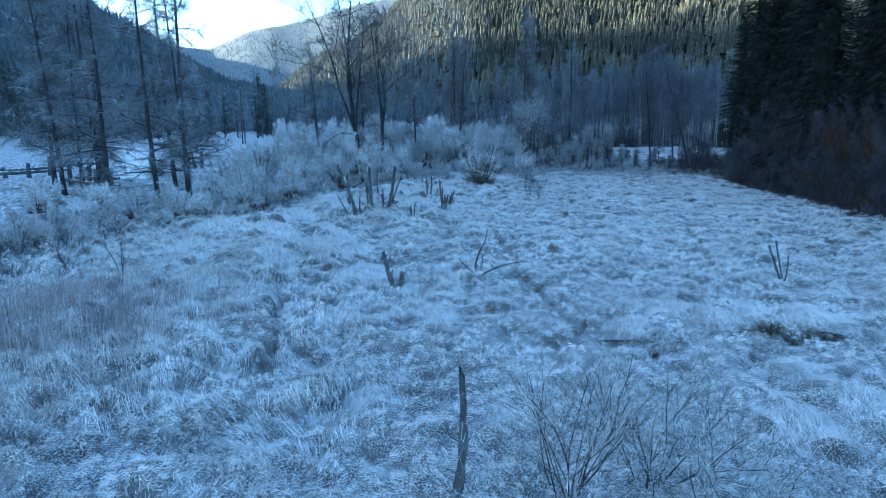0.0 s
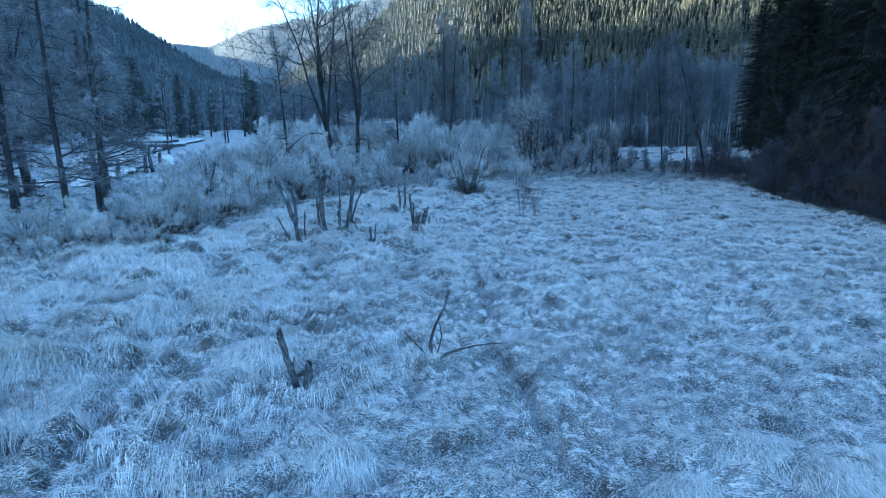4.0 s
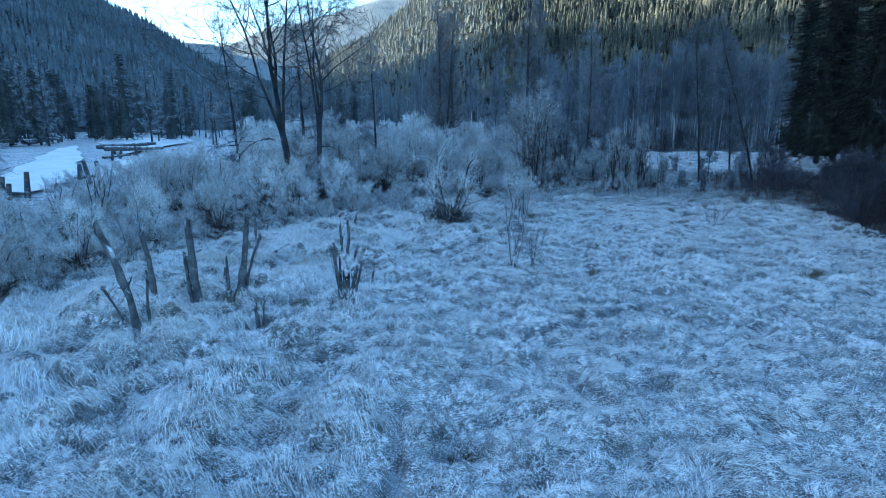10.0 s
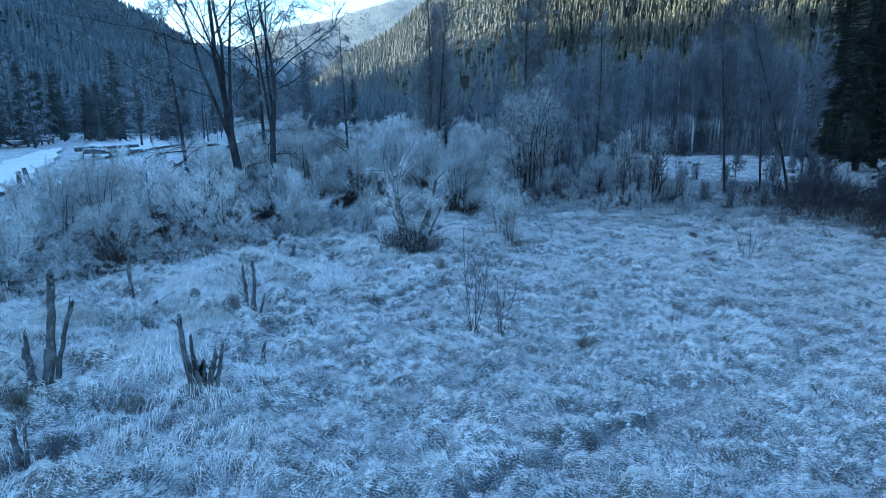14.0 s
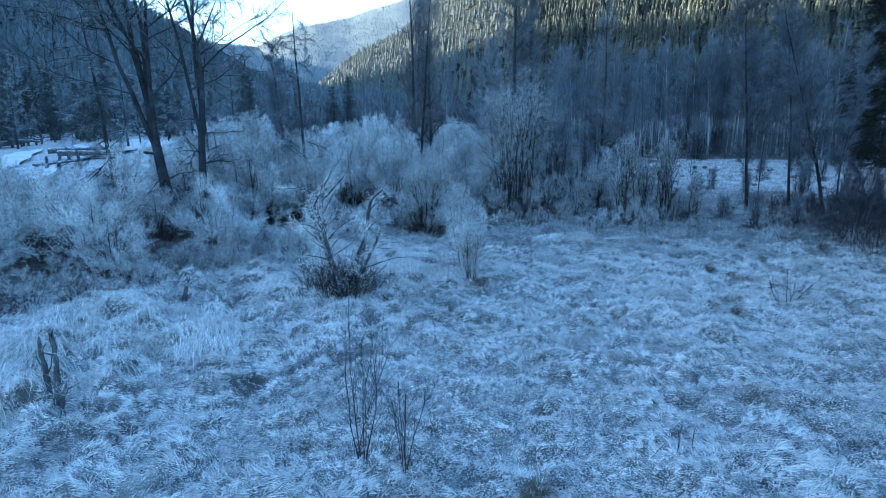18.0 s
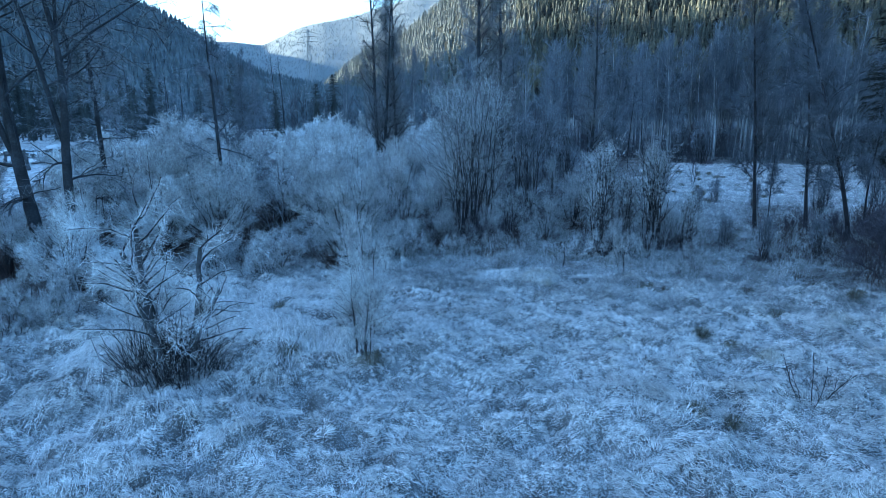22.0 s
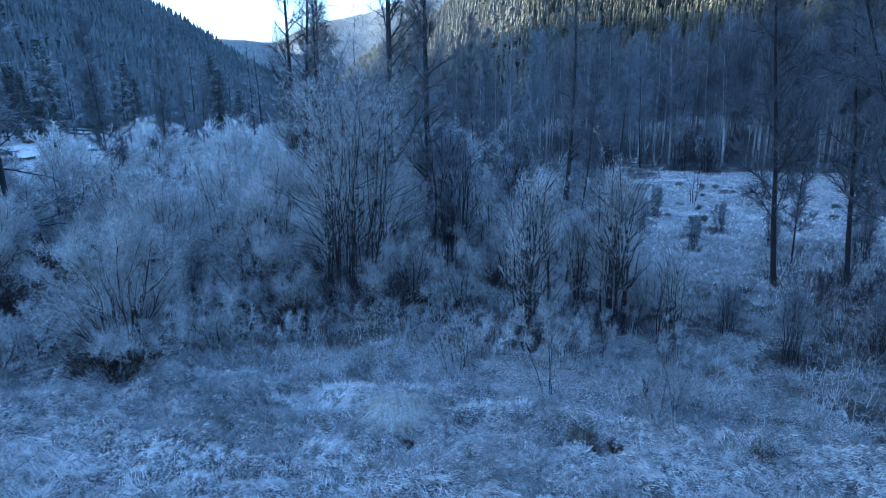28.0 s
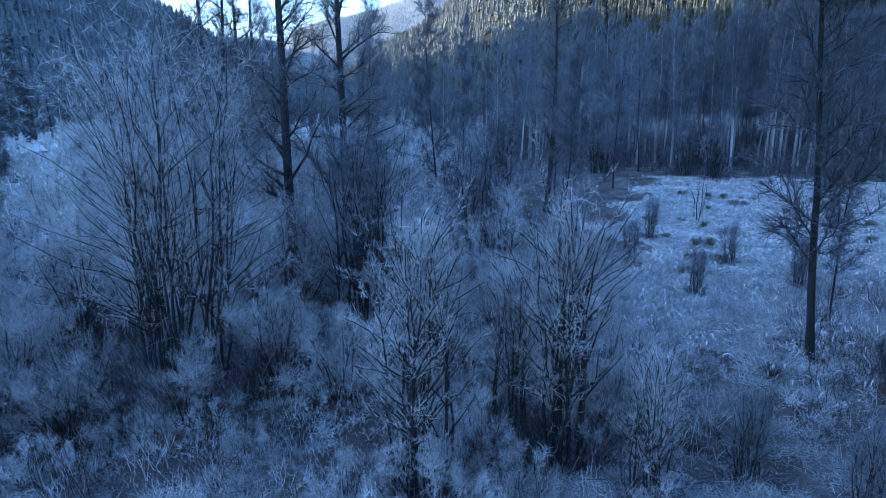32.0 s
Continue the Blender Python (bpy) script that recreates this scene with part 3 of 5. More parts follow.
def meadow(x, y):
    """1 on the open marsh and on the clearing behind it."""
    x, y = np.asarray(x, float), np.asarray(y, float)
    a = (x > edge(EDGE_L, y) - 1) & (x < edge(EDGE_R, y) + 0.5) & (y < 66)
    b = (x > 6 + 0.03 * (y - 78) + 7 * (fbm(x * 0.25, y * 0.25, 2) - 0.5)) & (x < 40) & (y > 70 + 10 * (fbm(x * 0.3 + 8, y * 0.2, 2) - 0.5)) & (y < 114)
    c = (x < -24) & (x > -260) & (y > 15) & (y < 330) & (x < -20 - 0.45 * (y - 40))
    d = (y < 20) & (np.abs(x) < 60)
    return a | b | c | d


def flat(x, y):
    """The pale frosted flat round the pond."""
    return (x < -24) & (x > -260) & (y > 15) & (y < 330) & (x < -20 - 0.45 * (y - 40))


def axis(lo, hi, step, far, growth=1.25):
    mid = list(np.arange(lo, hi + step / 2, step))
    a, s = [], step
    x = lo
    while x > -far:
        s *= growth
        x -= s
        a.append(x)
    b, s, x = [], step, hi
    while x < far:
        s *= growth
        x += s
        b.append(x)
    return np.array(a[::-1] + mid + b)


def ground():
    xs, ys = axis(-26, 19, 0.13, 4500), axis(5, 76, 0.13, 4500)
    ys = np.concatenate([ys[ys <= 76.01], np.arange(76.4, 118, 0.4), ys[ys > 119]])
    X, Y = np.meshgrid(xs, ys, indexing="ij")
    Z = gz(X, Y)
    v = np.stack([X, Y, Z], -1).reshape(-1, 3)
    ny = len(ys)
    i = (np.arange(len(xs) - 1)[:, None] * ny + np.arange(ny - 1)[None, :]).ravel()
    f = np.stack([i, i + ny, i + ny + 1, i + 1], -1)
    me = fast_mesh("ground", v, f, M_GROUND)
    me.materials.append(M_LITTER)
    me.materials.append(M_FLAT)
    c = v[f].mean(1)
    wob = 1.2 * (fbm(c[:, 0] * 0.5, c[:, 1] * 0.5, 2) - 0.5)
    me.polygons.foreach_set("material_index", np.where(flat(c[:, 0] + wob, c[:, 1] + wob), 2, np.where(meadow(c[:, 0] + wob, c[:, 1] + wob), 0, 1)).astype(np.int32))
    return tagged(new("ground", me), "frost-covered marsh ground with matted grass and low hummocks", "ground", kind="structure")


ground()


def blades(name, mat, label, xs, ys, length, width, lean_dir, rise, jitter=0.55, tip=(0.0, 0.7)):
    """Arching grass blades: two spans each, lying over towards lean_dir."""
    n = len(xs)
    rs = np.random.RandomState(n % 1000)
    z = gz(xs, ys) - 0.03
    a = lean_dir + rs.normal(0, jitter, n)
    ln = length * rs.uniform(0.6, 1.3, n)
    up = rise * rs.uniform(0.5, 1.4, n)
    dx, dy = np.cos(a), np.sin(a)
    w = width * rs.uniform(0.6, 1.4, n)
    b = np.stack([xs, ys, z], 1)
    m = b + np.stack([dx * ln * 0.45, dy * ln * 0.45, up], 1)
    t = b + np.stack([dx * ln, dy * ln, up * rs.uniform(tip[0], tip[1], n)], 1)
    side = np.stack([-dy * w / 2, dx * w / 2, np.zeros(n)], 1)
    v = np.stack([b, m + side, m - side, t], 1).reshape(-1, 3)
    o = np.arange(n)[:, None] * 4
    f = np.concatenate([o + np.array([[0, 1, 2]]), o + np.array([[2, 1, 3]])])
    return tagged(new(name, fast_mesh(name, v, f, mat, False)), label, "grass", kind="stuff")


def scatter(rs, n, y0, y1, power=1.15):
    y = y0 + (y1 - y0) * rs.rand(n) ** power
    lo, hi = edge(EDGE_L, y) - 3.2, edge(EDGE_R, y) + 1.2
    x = lo + (hi - lo) * rs.rand(n)
    return x, y


def clumped(x, y, per, radius, rs):
    cx, cy = np.repeat(x, per), np.repeat(y, per)
    return cx + rs.normal(0, radius, len(cx)), cy + rs.normal(0, radius, len(cy))


def gaps(x, y):
    """Cover of the sward: high on the tufts, low in the worn gaps between them."""
    return 0.5 * lumps(x, y) + 0.25 * fbm(x * 4.2 + 60, y * 5.2, 2) + 0.25 * fbm(x * 0.5 + 11, y * 0.8, 2)


def meadow_grass():
    rs = np.random.RandomState(3)
    # small tufts of lying blades, close together, with dark thatch showing between them
    x, y = scatter(rs, 128000, 5, 61, 1.08)
    keep = (groove(x, y) < 0.12 + 0.4 * rs.rand(len(x)) ** 4) & (gaps(x, y) + 0.07 * rs.normal(0, 1, len(x)) + 0.05 * np.clip((y - 30) / 15, 0, 1) > 0.40)
    x, y = x[keep], y[keep]
    n, per = len(x), 16
    flow = -1.1 + 2.6 * (fbm(x * 0.22 + 9, y * 0.22, 2) - 0.5) + 8.0 * (fbm(x * 1.2 + 5, y * 1.2, 2) - 0.5)
    size = (0.6 + 0.8 * fbm(x * 0.35 + 70, y * 0.35, 2)) * rs.uniform(0.7, 1.35, n)
    k = np.repeat(np.arange(n), per)
    a, q = rs.uniform(0, 6.283, n * per), np.sqrt(rs.rand(n * per))
    bx, by = x[k] + 0.045 * size[k] * q * np.cos(a), y[k] + 0.045 * size[k] * q * np.sin(a)
    base = np.stack([bx, by, gz(bx, by) + 0.09 * size[k] * (1 - q * q)], 1)
    way = np.stack([0.8 * np.cos(flow[k]) + 0.7 * np.cos(a) * q, 0.8 * np.sin(flow[k]) + 0.7 * np.sin(a) * q, rs.uniform(-0.15, 0.7, n * per)], 1) + rs.normal(0, 0.15, (n * per, 3))
    v, f = slivers(rs, base, way, 0.115 * size[k] * rs.uniform(0.6, 1.3, n * per), 0.0108 * (0.85 + by / 90))
    tagged(new("marsh_grass", fast_mesh("marsh_grass", v, f, M_GRASS, False)), "tufted marsh grass white with hoarfrost", "grass", kind="stuff")
    # longer tufts lying over one another
    x, y = scatter(rs, 9000, 5, 60, 1.0)
    keep = (groove(x, y) < 0.14) & (fbm(x * 0.6 + 3, y * 0.6, 2) > 0.5)
    x, y = x[keep], y[keep]
    flow = -1.1 + 2.6 * (fbm(x * 0.22 + 9, y * 0.22, 2) - 0.5) + 5.0 * (fbm(x * 1.1 + 5, y * 1.1, 2) - 0.5) + rs.normal(0, 0.5, len(x))
    bx, by = clumped(x, y, 12, 0.06, rs)
    blades("grass_tufts", M_GRASS, "longer frosted grass tufts laid over the sward", bx, by, 0.24, 0.010, np.repeat(flow, 12), 0.13, 0.5, (-0.3, 0.5))
    # short upright herbs between the tufts
    x, y = scatter(rs, 90000, 6, 66)
    keep = (fbm(x * 0.3 + 30, y * 0.3, 2) > 0.5) & (groove(x, y) < 0.5) & (gaps(x, y) > 0.44)
    x, y = x[keep], y[keep]
    n = len(x)
    w = np.stack([rs.normal(0, 0.5, n), rs.normal(0, 0.5, n), np.ones(n)], 1)
    v, f = slivers(rs, np.stack([x, y, gz(x, y) - 0.02], 1), w, rs.uniform(0.07, 0.2, n), 0.014)
    tagged(new("marsh_herbs", fast_mesh("marsh_herbs", v, f, M_GRASS, False)), "short frosted herbs standing between the grass tufts", "grass", kind="stuff")
    # long swaths combed over on the hummocky bank
    n = 9500
    x, y = rs.uniform(-22, -2.5, n), rs.uniform(8, 57, n)
    keep = (x > edge(EDGE_L, y) - 0.5) & (groove(x, y) < 0.14) & (fbm(x * 0.5 + 14, y * 0.5, 2) - 0.10 * np.clip((x + 8) / 4, 0, 1.5) > 0.40)
    x, y = x[keep], y[keep]
    bx, by = clumped(x, y, 16, 0.10, rs)
    way = -0.75 + 3.4 * (fbm(x * 0.55, y * 0.55, 2) - 0.5)
    blades("bank_grass", M_GRASS, "long frost-white grass combed over in swaths on the bank", bx, by, 0.46, 0.009, np.repeat(way, 16), 0.17, 0.28, (-0.9, 0.1))
    # tall lank grass on the old bank and by the red reed bed
    n = 5600
    x, y = rs.uniform(-20, -9, n), rs.uniform(9, 47, n)
    keep = (x > edge(EDGE_L, y) - 1) & (fbm(x * 0.6, y * 0.6, 2) > 0.45)
    x, y = x[keep], y[keep]
    bx, by = clumped(x, y, 9, 0.16, rs)
    blades("lank_grass", M_LANK, "long lank grass combed over on the bank, frosted buff", bx, by, 0.6, 0.011, np.repeat(-0.9 + rs.normal(0, 0.5, len(x)), 9), 0.22, 0.4)
    n = 700
    x, y = rs.normal(-13.2, 2.2, n), rs.normal(12.5, 2.3, n)
    bx, by = clumped(x, y, 9, 0.12, rs)
    blades("reddish_reeds", M_REED, "upright reddish-brown reeds with light frost", bx, by, 0.28, 0.011, np.repeat(rs.uniform(0, 6.28, n), 9), 0.7, 0.8, (0.6, 1.0))
    # frosted herbs and low stems, in rounded lumps, behind the meadow's end
    n, per = 32000, 14
    x, y = rs.uniform(-14, 17, n), 58 + 24 * rs.rand(n) ** 1.3
    keep = (0.6 * fbm(x * 1.1, y * 1.3, 2) + 0.4 * fbm(x * 3.1 + 7, y * 3.1, 2) + 0.05 * rs.normal(0, 1, n) > 0.42) & (groove(x, y) < 0.2)
    x, y = x[keep], y[keep]
    n = len(x)
    size = 0.6 + 0.9 * fbm(x * 0.8 + 31, y * 0.8, 2)
    k = np.repeat(np.arange(n), per)
    a, q = rs.uniform(0, 6.283, n * per), np.sqrt(rs.rand(n * per))
    bx, by = x[k] + 0.07 * size[k] * q * np.cos(a), y[k] + 0.07 * size[k] * q * np.sin(a)
    base = np.stack([bx, by, gz(bx, by) + rs.rand(n * per) * 0.25 * size[k] * (1 - 0.7 * q)], 1)
    way = np.stack([np.cos(a) * q, np.sin(a) * q, rs.uniform(-0.1, 0.9, n * per)], 1) + rs.normal(0, 0.35, (n * per, 3))
    v, f = slivers(rs, base, way, 0.17 * size[k] * rs.uniform(0.5, 1.3, n * per), 0.014)
    tagged(new("rank_herbs", fast_mesh("rank_herbs", v, f, M_GRASS2, False)), "rank frosted herbs in rounded lumps among the willow stems", "grass", kind="stuff")
    n = 11000
    x, y = rs.uniform(3, 42, n), rs.uniform(69, 116, n)
    keep = meadow(x, y) & (fbm(x * 0.5, y * 0.9, 2) + 0.2 * rs.rand(n) > 0.5)
    x, y = x[keep], y[keep]
    bx, by = clumped(x, y, 5, 0.2, rs)
    blades("clearing_grass", M_GRASS, "frost-white grass on the small clearing behind the willows", bx, by, 0.5, 0.035, np.repeat(rs.uniform(0, 6.28, len(x)), 5), 0.16, 0.8)


meadow_grass()


def brush(name, mat, label, n, x0, x1, y0, y1, lo, hi, radius, keep, seed):
    rs = np.random.RandomState(seed)
    x, y = rs.uniform(x0, x1, n), rs.uniform(y0, y1, n)
    k = keep(x, y) & (fbm(x * 0.45 + seed, y * 0.45, 2) > 0.4)
    x, y = x[k], y[k]
    x, y = clumped(x, y, 5, 0.16, rs)
    n = len(x)
    w = np.stack([rs.normal(0, 0.35, n), rs.normal(0, 0.35, n), np.ones(n)], 1)
    L = rs.uniform(lo, hi, n) * (0.5 + fbm(x * 0.3, y * 0.3 + seed, 2))
    base = np.stack([x, y, gz(x, y) - 0.05], 1)
    v, f = cones(base, w, L, radius)
    wn_ = w / np.linalg.norm(w, axis=1)[:, None]
    b2 = base + wn_ * (L * rs.uniform(0.4, 0.8, n))[:, None]
    v2, f2 = cones(b2, wn_ * 0.7 + rs.normal(0, 0.45, (n, 3)), L * 0.4, radius * 0.7)
    return tagged(new(name, fast_mesh(name, np.concatenate([v, v2]), np.concatenate([f, f2 + len(v)]), mat, False)), label, "brush", kind="stuff")


brush("thicket_brush", M_DARKTWIG, "low dark brush filling the willow thicket", 4200, -34, 0, 27, 72, 0.4, 1.2, 0.008, lambda x, y: (x < edge(EDGE_L, y) - 0.2) & (x > -22 - 0.5 * (y - 34)), 2)
brush("swamp_brush", M_TWIG2, "frosted brush between the far willows", 3500, -62, 6, 66, 122, 0.6, 1.8, 0.02, lambda x, y: (x > 1 - 0.5 * y) & (x < 4), 3)
brush("meadow_end_brush", M_TWIG3, "low frosted brush at the end of the meadow", 2600, -10, 16, 61, 80, 0.25, 0.8, 0.006, lambda x, y: (x < edge(EDGE_L, y) + 18), 4)
brush("forest_edge_brush", M_DARKTWIG, "dark leafless brush under the spruces", 6000, 12, 34, 14, 78, 0.5, 1.9, 0.009, lambda x, y: (x > edge(EDGE_R, y) + 0.5) & ((y < 66) | (x > 15)), 5)
brush("weedy_brush", M_DARKTWIG, "dark weeds and leafless brush by the clearing", 1500, 7.5, 19, 62, 79, 0.3, 0.9, 0.007, lambda x, y: (x > 10 + 0.2 * np.abs(y - 70)) & (y > 65), 8)
brush("wood_brush", M_DARKTWIG2, "leafless undergrowth below the aspens", 9000, -40, 110, 114, 185, 1.0, 4.0, 0.018, lambda x, y: np.hypot(x, y) > 112, 6)

# ---- hills ----
def hill(name, az0, az1, d0, d1, ridge, mat, label, cat="hillside", steps=(60, 24), bulge=0.0, rough=12):
    """A slope that rises from d0 to the ridge's height at d1, then falls off behind."""
    azs = np.radians(np.linspace(az0, az1, steps[0]))
    ts = np.linspace(0, 1.25, steps[1])
    vs = []
    for a in azs:
        h = ridge(math.degrees(a))
        for t in ts:
            d = d0 + (d1 - d0) * t
            x, y = d * math.sin(a), d * math.cos(a)
            z = h * (t ** (1 - bulge) if t <= 1 else 1 - (t - 1) * 1.2) + (float(fbm(x * 0.008, y * 0.008, 3)) - 0.5) * rough * min(1, t * 3)
            vs.append((x, y, z - 3 * (t == 0)))
    ny = steps[1]
    i = (np.arange(steps[0] - 1)[:, None] * ny + np.arange(ny - 1)[None, :]).ravel()
    f = np.stack([i, i + ny, i + ny + 1, i + 1], -1)
    v = np.array(vs)
    ob = tagged(new(name, fast_mesh(name, v, f, mat)), label, cat, kind="structure")
    return ob, v.reshape(steps[0], ny, 3)


def lerp_tab(tab):
    return lambda a: float(np.interp(a, [p for p, q in tab], [q for p, q in tab]))


LEFT_RIDGE = lerp_tab([(-130, 330), (-90, 330), (-60, 270), (-52, 205), (-47, 165), (-44.7, 148), (-41.6, 131), (-38, 114), (-36, 98), (-34, 80), (-32.3, 64), (-30.7, 50), (-28, 38), (-24, 32), (-18, 24), (-14, 12)])
RIGHT_RIDGE = lerp_tab([(-26, 75), (-22, 180), (-18, 240), (-14, 355), (-8, 550), (10, 680), (40, 680), (90, 600)])
FAR_RIDGE = lerp_tab([(-58, 300), (-52, 330), (-45, 380), (-40, 350), (-36, 310), (-31, 300), (-28, 372), (-26, 402), (-22.9, 432), (-21, 468), (-18.5, 502), (-14.8, 545), (-5, 640)])
# added mountain's crest, fitted to shade the valley floor, by distance along it
CREST = lerp_tab([(-9000, 1950), (500, 1880), (640, 1830), (695, 1778), (723, 1738), (745, 1706), (768, 1670), (850, 1570), (1000, 1420), (1600, 900), (2600, 300)])


def forest(name, grid, count, hmin, hmax, label, mat, tmin=0.02, tmax=1.0, seed=1, tiers=7, sides=7, slim=0.2):
    rng = random.Random(seed)
    kinds = [tiered_cone(random.Random(seed + k), tiers, sides, slim * (0.8 + 0.1 * k)) for k in range(5)]
    V, F, off = [], [], 0
    na, nt = grid.shape[:2]
    for i in range(count):
        a = rng.random() * (na - 1.001)
        t = (tmin + (tmax - tmin) * rng.random()) / 1.25 * (nt - 1)
        ia, it = int(a), min(int(t), nt - 2)
        fa, ft = a - ia, t - it
        p = (grid[ia, it] * (1 - fa) + grid[ia + 1, it] * fa) * (1 - ft) + (grid[ia, it + 1] * (1 - fa) + grid[ia + 1, it + 1] * fa) * ft
        v, f = kinds[i % 5]
        h = rng.uniform(hmin, hmax)
        c, s = math.cos(i), math.sin(i)
        V.append(np.stack([v[:, 0] * c - v[:, 1] * s, v[:, 0] * s + v[:, 1] * c, v[:, 2]], 1) * h + p)
        F.append(f + off)
        off += len(v)
    return tagged(new(name, fast_mesh(name, np.concatenate(V), np.concatenate(F), mat, False)), label, "forest", kind="stuff")


def mountain():
    """Added unseen mountain, far down the sunny side, that casts the marsh's shade."""
    a = radians(SUN_AZ)
    fx, fy, ux, uy = math.sin(a), math.cos(a), math.cos(a), -math.sin(a)
    us = np.concatenate([np.linspace(-9000, 300, 40), np.linspace(400, 1100, 60), np.linspace(1200, 2600, 10)])
    ts = np.linspace(0, 1.5, 16)
    vs = []
    for u in us:
        for t in ts:
            d = 5200 + 2800 * t
            h = CREST(u) * (t if t <= 1 else 2 - t)
            vs.append((fx * d + ux * u, fy * d + uy * u, h - 5))
    i = (np.arange(len(us) - 1)[:, None] * 16 + np.arange(15)[None, :]).ravel()
    tagged(new("mountain_west", fast_mesh("mountain_west", np.array(vs), np.stack([i, i + 16, i + 17, i + 1], -1), M_FARHILL)), "unseen mountain added to cast shade over the valley", "mountain", kind="structure")


_, GL = hill("hill_west", -130, -14, 260, 800, LEFT_RIDGE, M_WESTFLOOR, "dark forested ridge on the shaded side of the valley")
_, GR = hill("hill_east", -26, 90, 560, 1900, RIGHT_RIDGE, M_HILL, "forested mountainside with its upper part in sunlight", steps=(60, 30))
mountain()
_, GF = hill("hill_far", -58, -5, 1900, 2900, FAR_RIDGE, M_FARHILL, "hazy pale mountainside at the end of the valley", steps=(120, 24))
forest("conifer_forest_west", GL[36:], 11000, 6, 12, "dark conifer forest on the shaded ridge", M_WESTNEEDLE, seed=5, tmax=1.04, tiers=4, sides=5)
forest("conifer_forest_east", GR[9:33], 8500, 9, 21, "conifer forest on the mountainside, tops in sun", M_FARNEEDLE, tmin=0.04, tmax=0.44, seed=9)
forest("conifer_forest_spur", GR[:11], 3600, 9, 20, "sunlit conifer forest on the mountain's spur, haze in its colour", M_SPUR, tmin=0.01, tmax=1.02, seed=10)
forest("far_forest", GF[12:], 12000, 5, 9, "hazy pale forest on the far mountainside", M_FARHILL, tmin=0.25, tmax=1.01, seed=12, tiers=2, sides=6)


def far_wood():
    """Bare woodland between the aspens and the foot of the mountain."""
    rs = np.random.RandomState(21)
    n = 1700
    a, d = np.radians(rs.uniform(-30, 42, n)), np.sqrt(rs.uniform(180 ** 2, 540 ** 2, n))
    base = np.stack([d * np.sin(a), d * np.cos(a), np.full(n, -0.5)], 1)
    h = rs.uniform(9, 15, n)
    v, f = cones(base, np.stack([rs.normal(0, 0.04, n), rs.normal(0, 0.04, n), np.ones(n)], 1), h, 0.2)
    k = 14
    b2 = np.repeat(base, k, 0)
    b2[:, 2] += np.repeat(h, k) * rs.uniform(0.1, 0.85, n * k)
    v2, f2 = cones(b2, np.stack([rs.normal(0, 0.55, n * k), rs.normal(0, 0.55, n * k), np.ones(n * k)], 1), np.repeat(h, k) * rs.uniform(0.2, 0.4, n * k), 0.13)
    tagged(new("far_wood", fast_mesh("far_wood", np.concatenate([v, v2]), np.concatenate([f, f2 + len(v)]), M_DARKTWIG2, False)), "leafless woodland at the foot of the mountain", "wood", kind="stuff")


far_wood()

# ---- thickets and trees ----
rng = random.Random(11)
FROSTED = "frost-white bare willow bush with a rounded crown"
WILLOWS = [dome(20 + k, 4.0, 2.0 + 0.15 * k, 13, 9, 1500, 13000, M_TWIG, 0.0105, FROSTED, stem_r=0.036, skirt=1300) for k in range(5)]
DENSE = [dome(26 + k, 4.0, 2.15, 18, 11, 2600, 27000, M_TWIG, 0.0085, "dense frost-white willow dome over dark stems", long3=(0.05, 0.14), long4=(0.025, 0.07), low=0.08, skirt=2200, stem_r=0.038) for k in range(3)]
LOW = [dome(36 + k, 1.4, 1.1, 11, 5, 700, 4600, M_TWIG3, 0.0085, "low frosted willow scrub at the thicket's edge", stem_r=0.012, foot=0.5, skirt=260, skirt_mat=M_TWIG2, long3=(0.08, 0.22), long4=(0.04, 0.11), split=False) for k in range(3)]
THIN = [dome(50 + k, 4.0, 1.9, 13, 9, 1300, 10500, M_TWIG3, 0.0085, "thinly frosted willow bush with a dark heart", skirt=1700, stem_r=0.038) for k in range(4)]
FARWILLOWS = [dome(30 + k, 4.0, 2.3, 9, 6, 700, 4200, M_TWIG, 0.019, FROSTED, skirt=420, long4=(0.035, 0.085), split=False, stem_r=0.036) for k in range(5)]
UPRIGHT = [dome(40 + k, 4.0, 0.95, 14, 9, 1000, 6500, M_TWIG2, 0.0085, "upright willow clump with dark stems and thin frost", stem_r=0.032, foot=0.45, skirt=420, skirt_mat=M_DARKTWIG3, steep=0.6, low=0.25, bend=1.8, blur=0.6) for k in range(4)]
DARK = [dome(60 + k, 3.6, 1.6, 9, 8, 900, 5200, M_DARKTWIG3, 0.011, "leafless dark shrub at the forest edge", name="bare_shrub", bark=M_DARKTWIG3, skirt=300, skirt_mat=M_DARKTWIG3, split=False, blur=0.5, fan=(0.4, 1.1)) for k in range(3)]
RUSSET = dome(66, 5.5, 1.6, 8, 6, 500, 2600, M_RUSSET, 0.02, "tall shrub keeping a few russet leaves at the forest edge", name="russet_shrub")
COTTON = [cottonwood(80, 17.5, 0.28, 4, "tall leafless cottonwood with dark furrowed trunk", lean=-0.05), cottonwood(83, 16.5, 0.22, 3, "tall leafless cottonwood leaning beside another", lean=0.07), cottonwood(86, 17, 0.24, 3, "tall leafless cottonwood with dark furrowed trunk")]
DROOP = [bare_tree(87 + k, 17, 0.18, 40, 0.13, 5, 4800, 0.17, M_BARK, M_TWIG2, "alder_tree", "tall leafless tree with drooping frosted side branches", 1.25, 0.009, split=False, lift=-0.07, wob=0.016, up=-0.3, twig_len=(0.02, 0.055)) for k in range(3)]
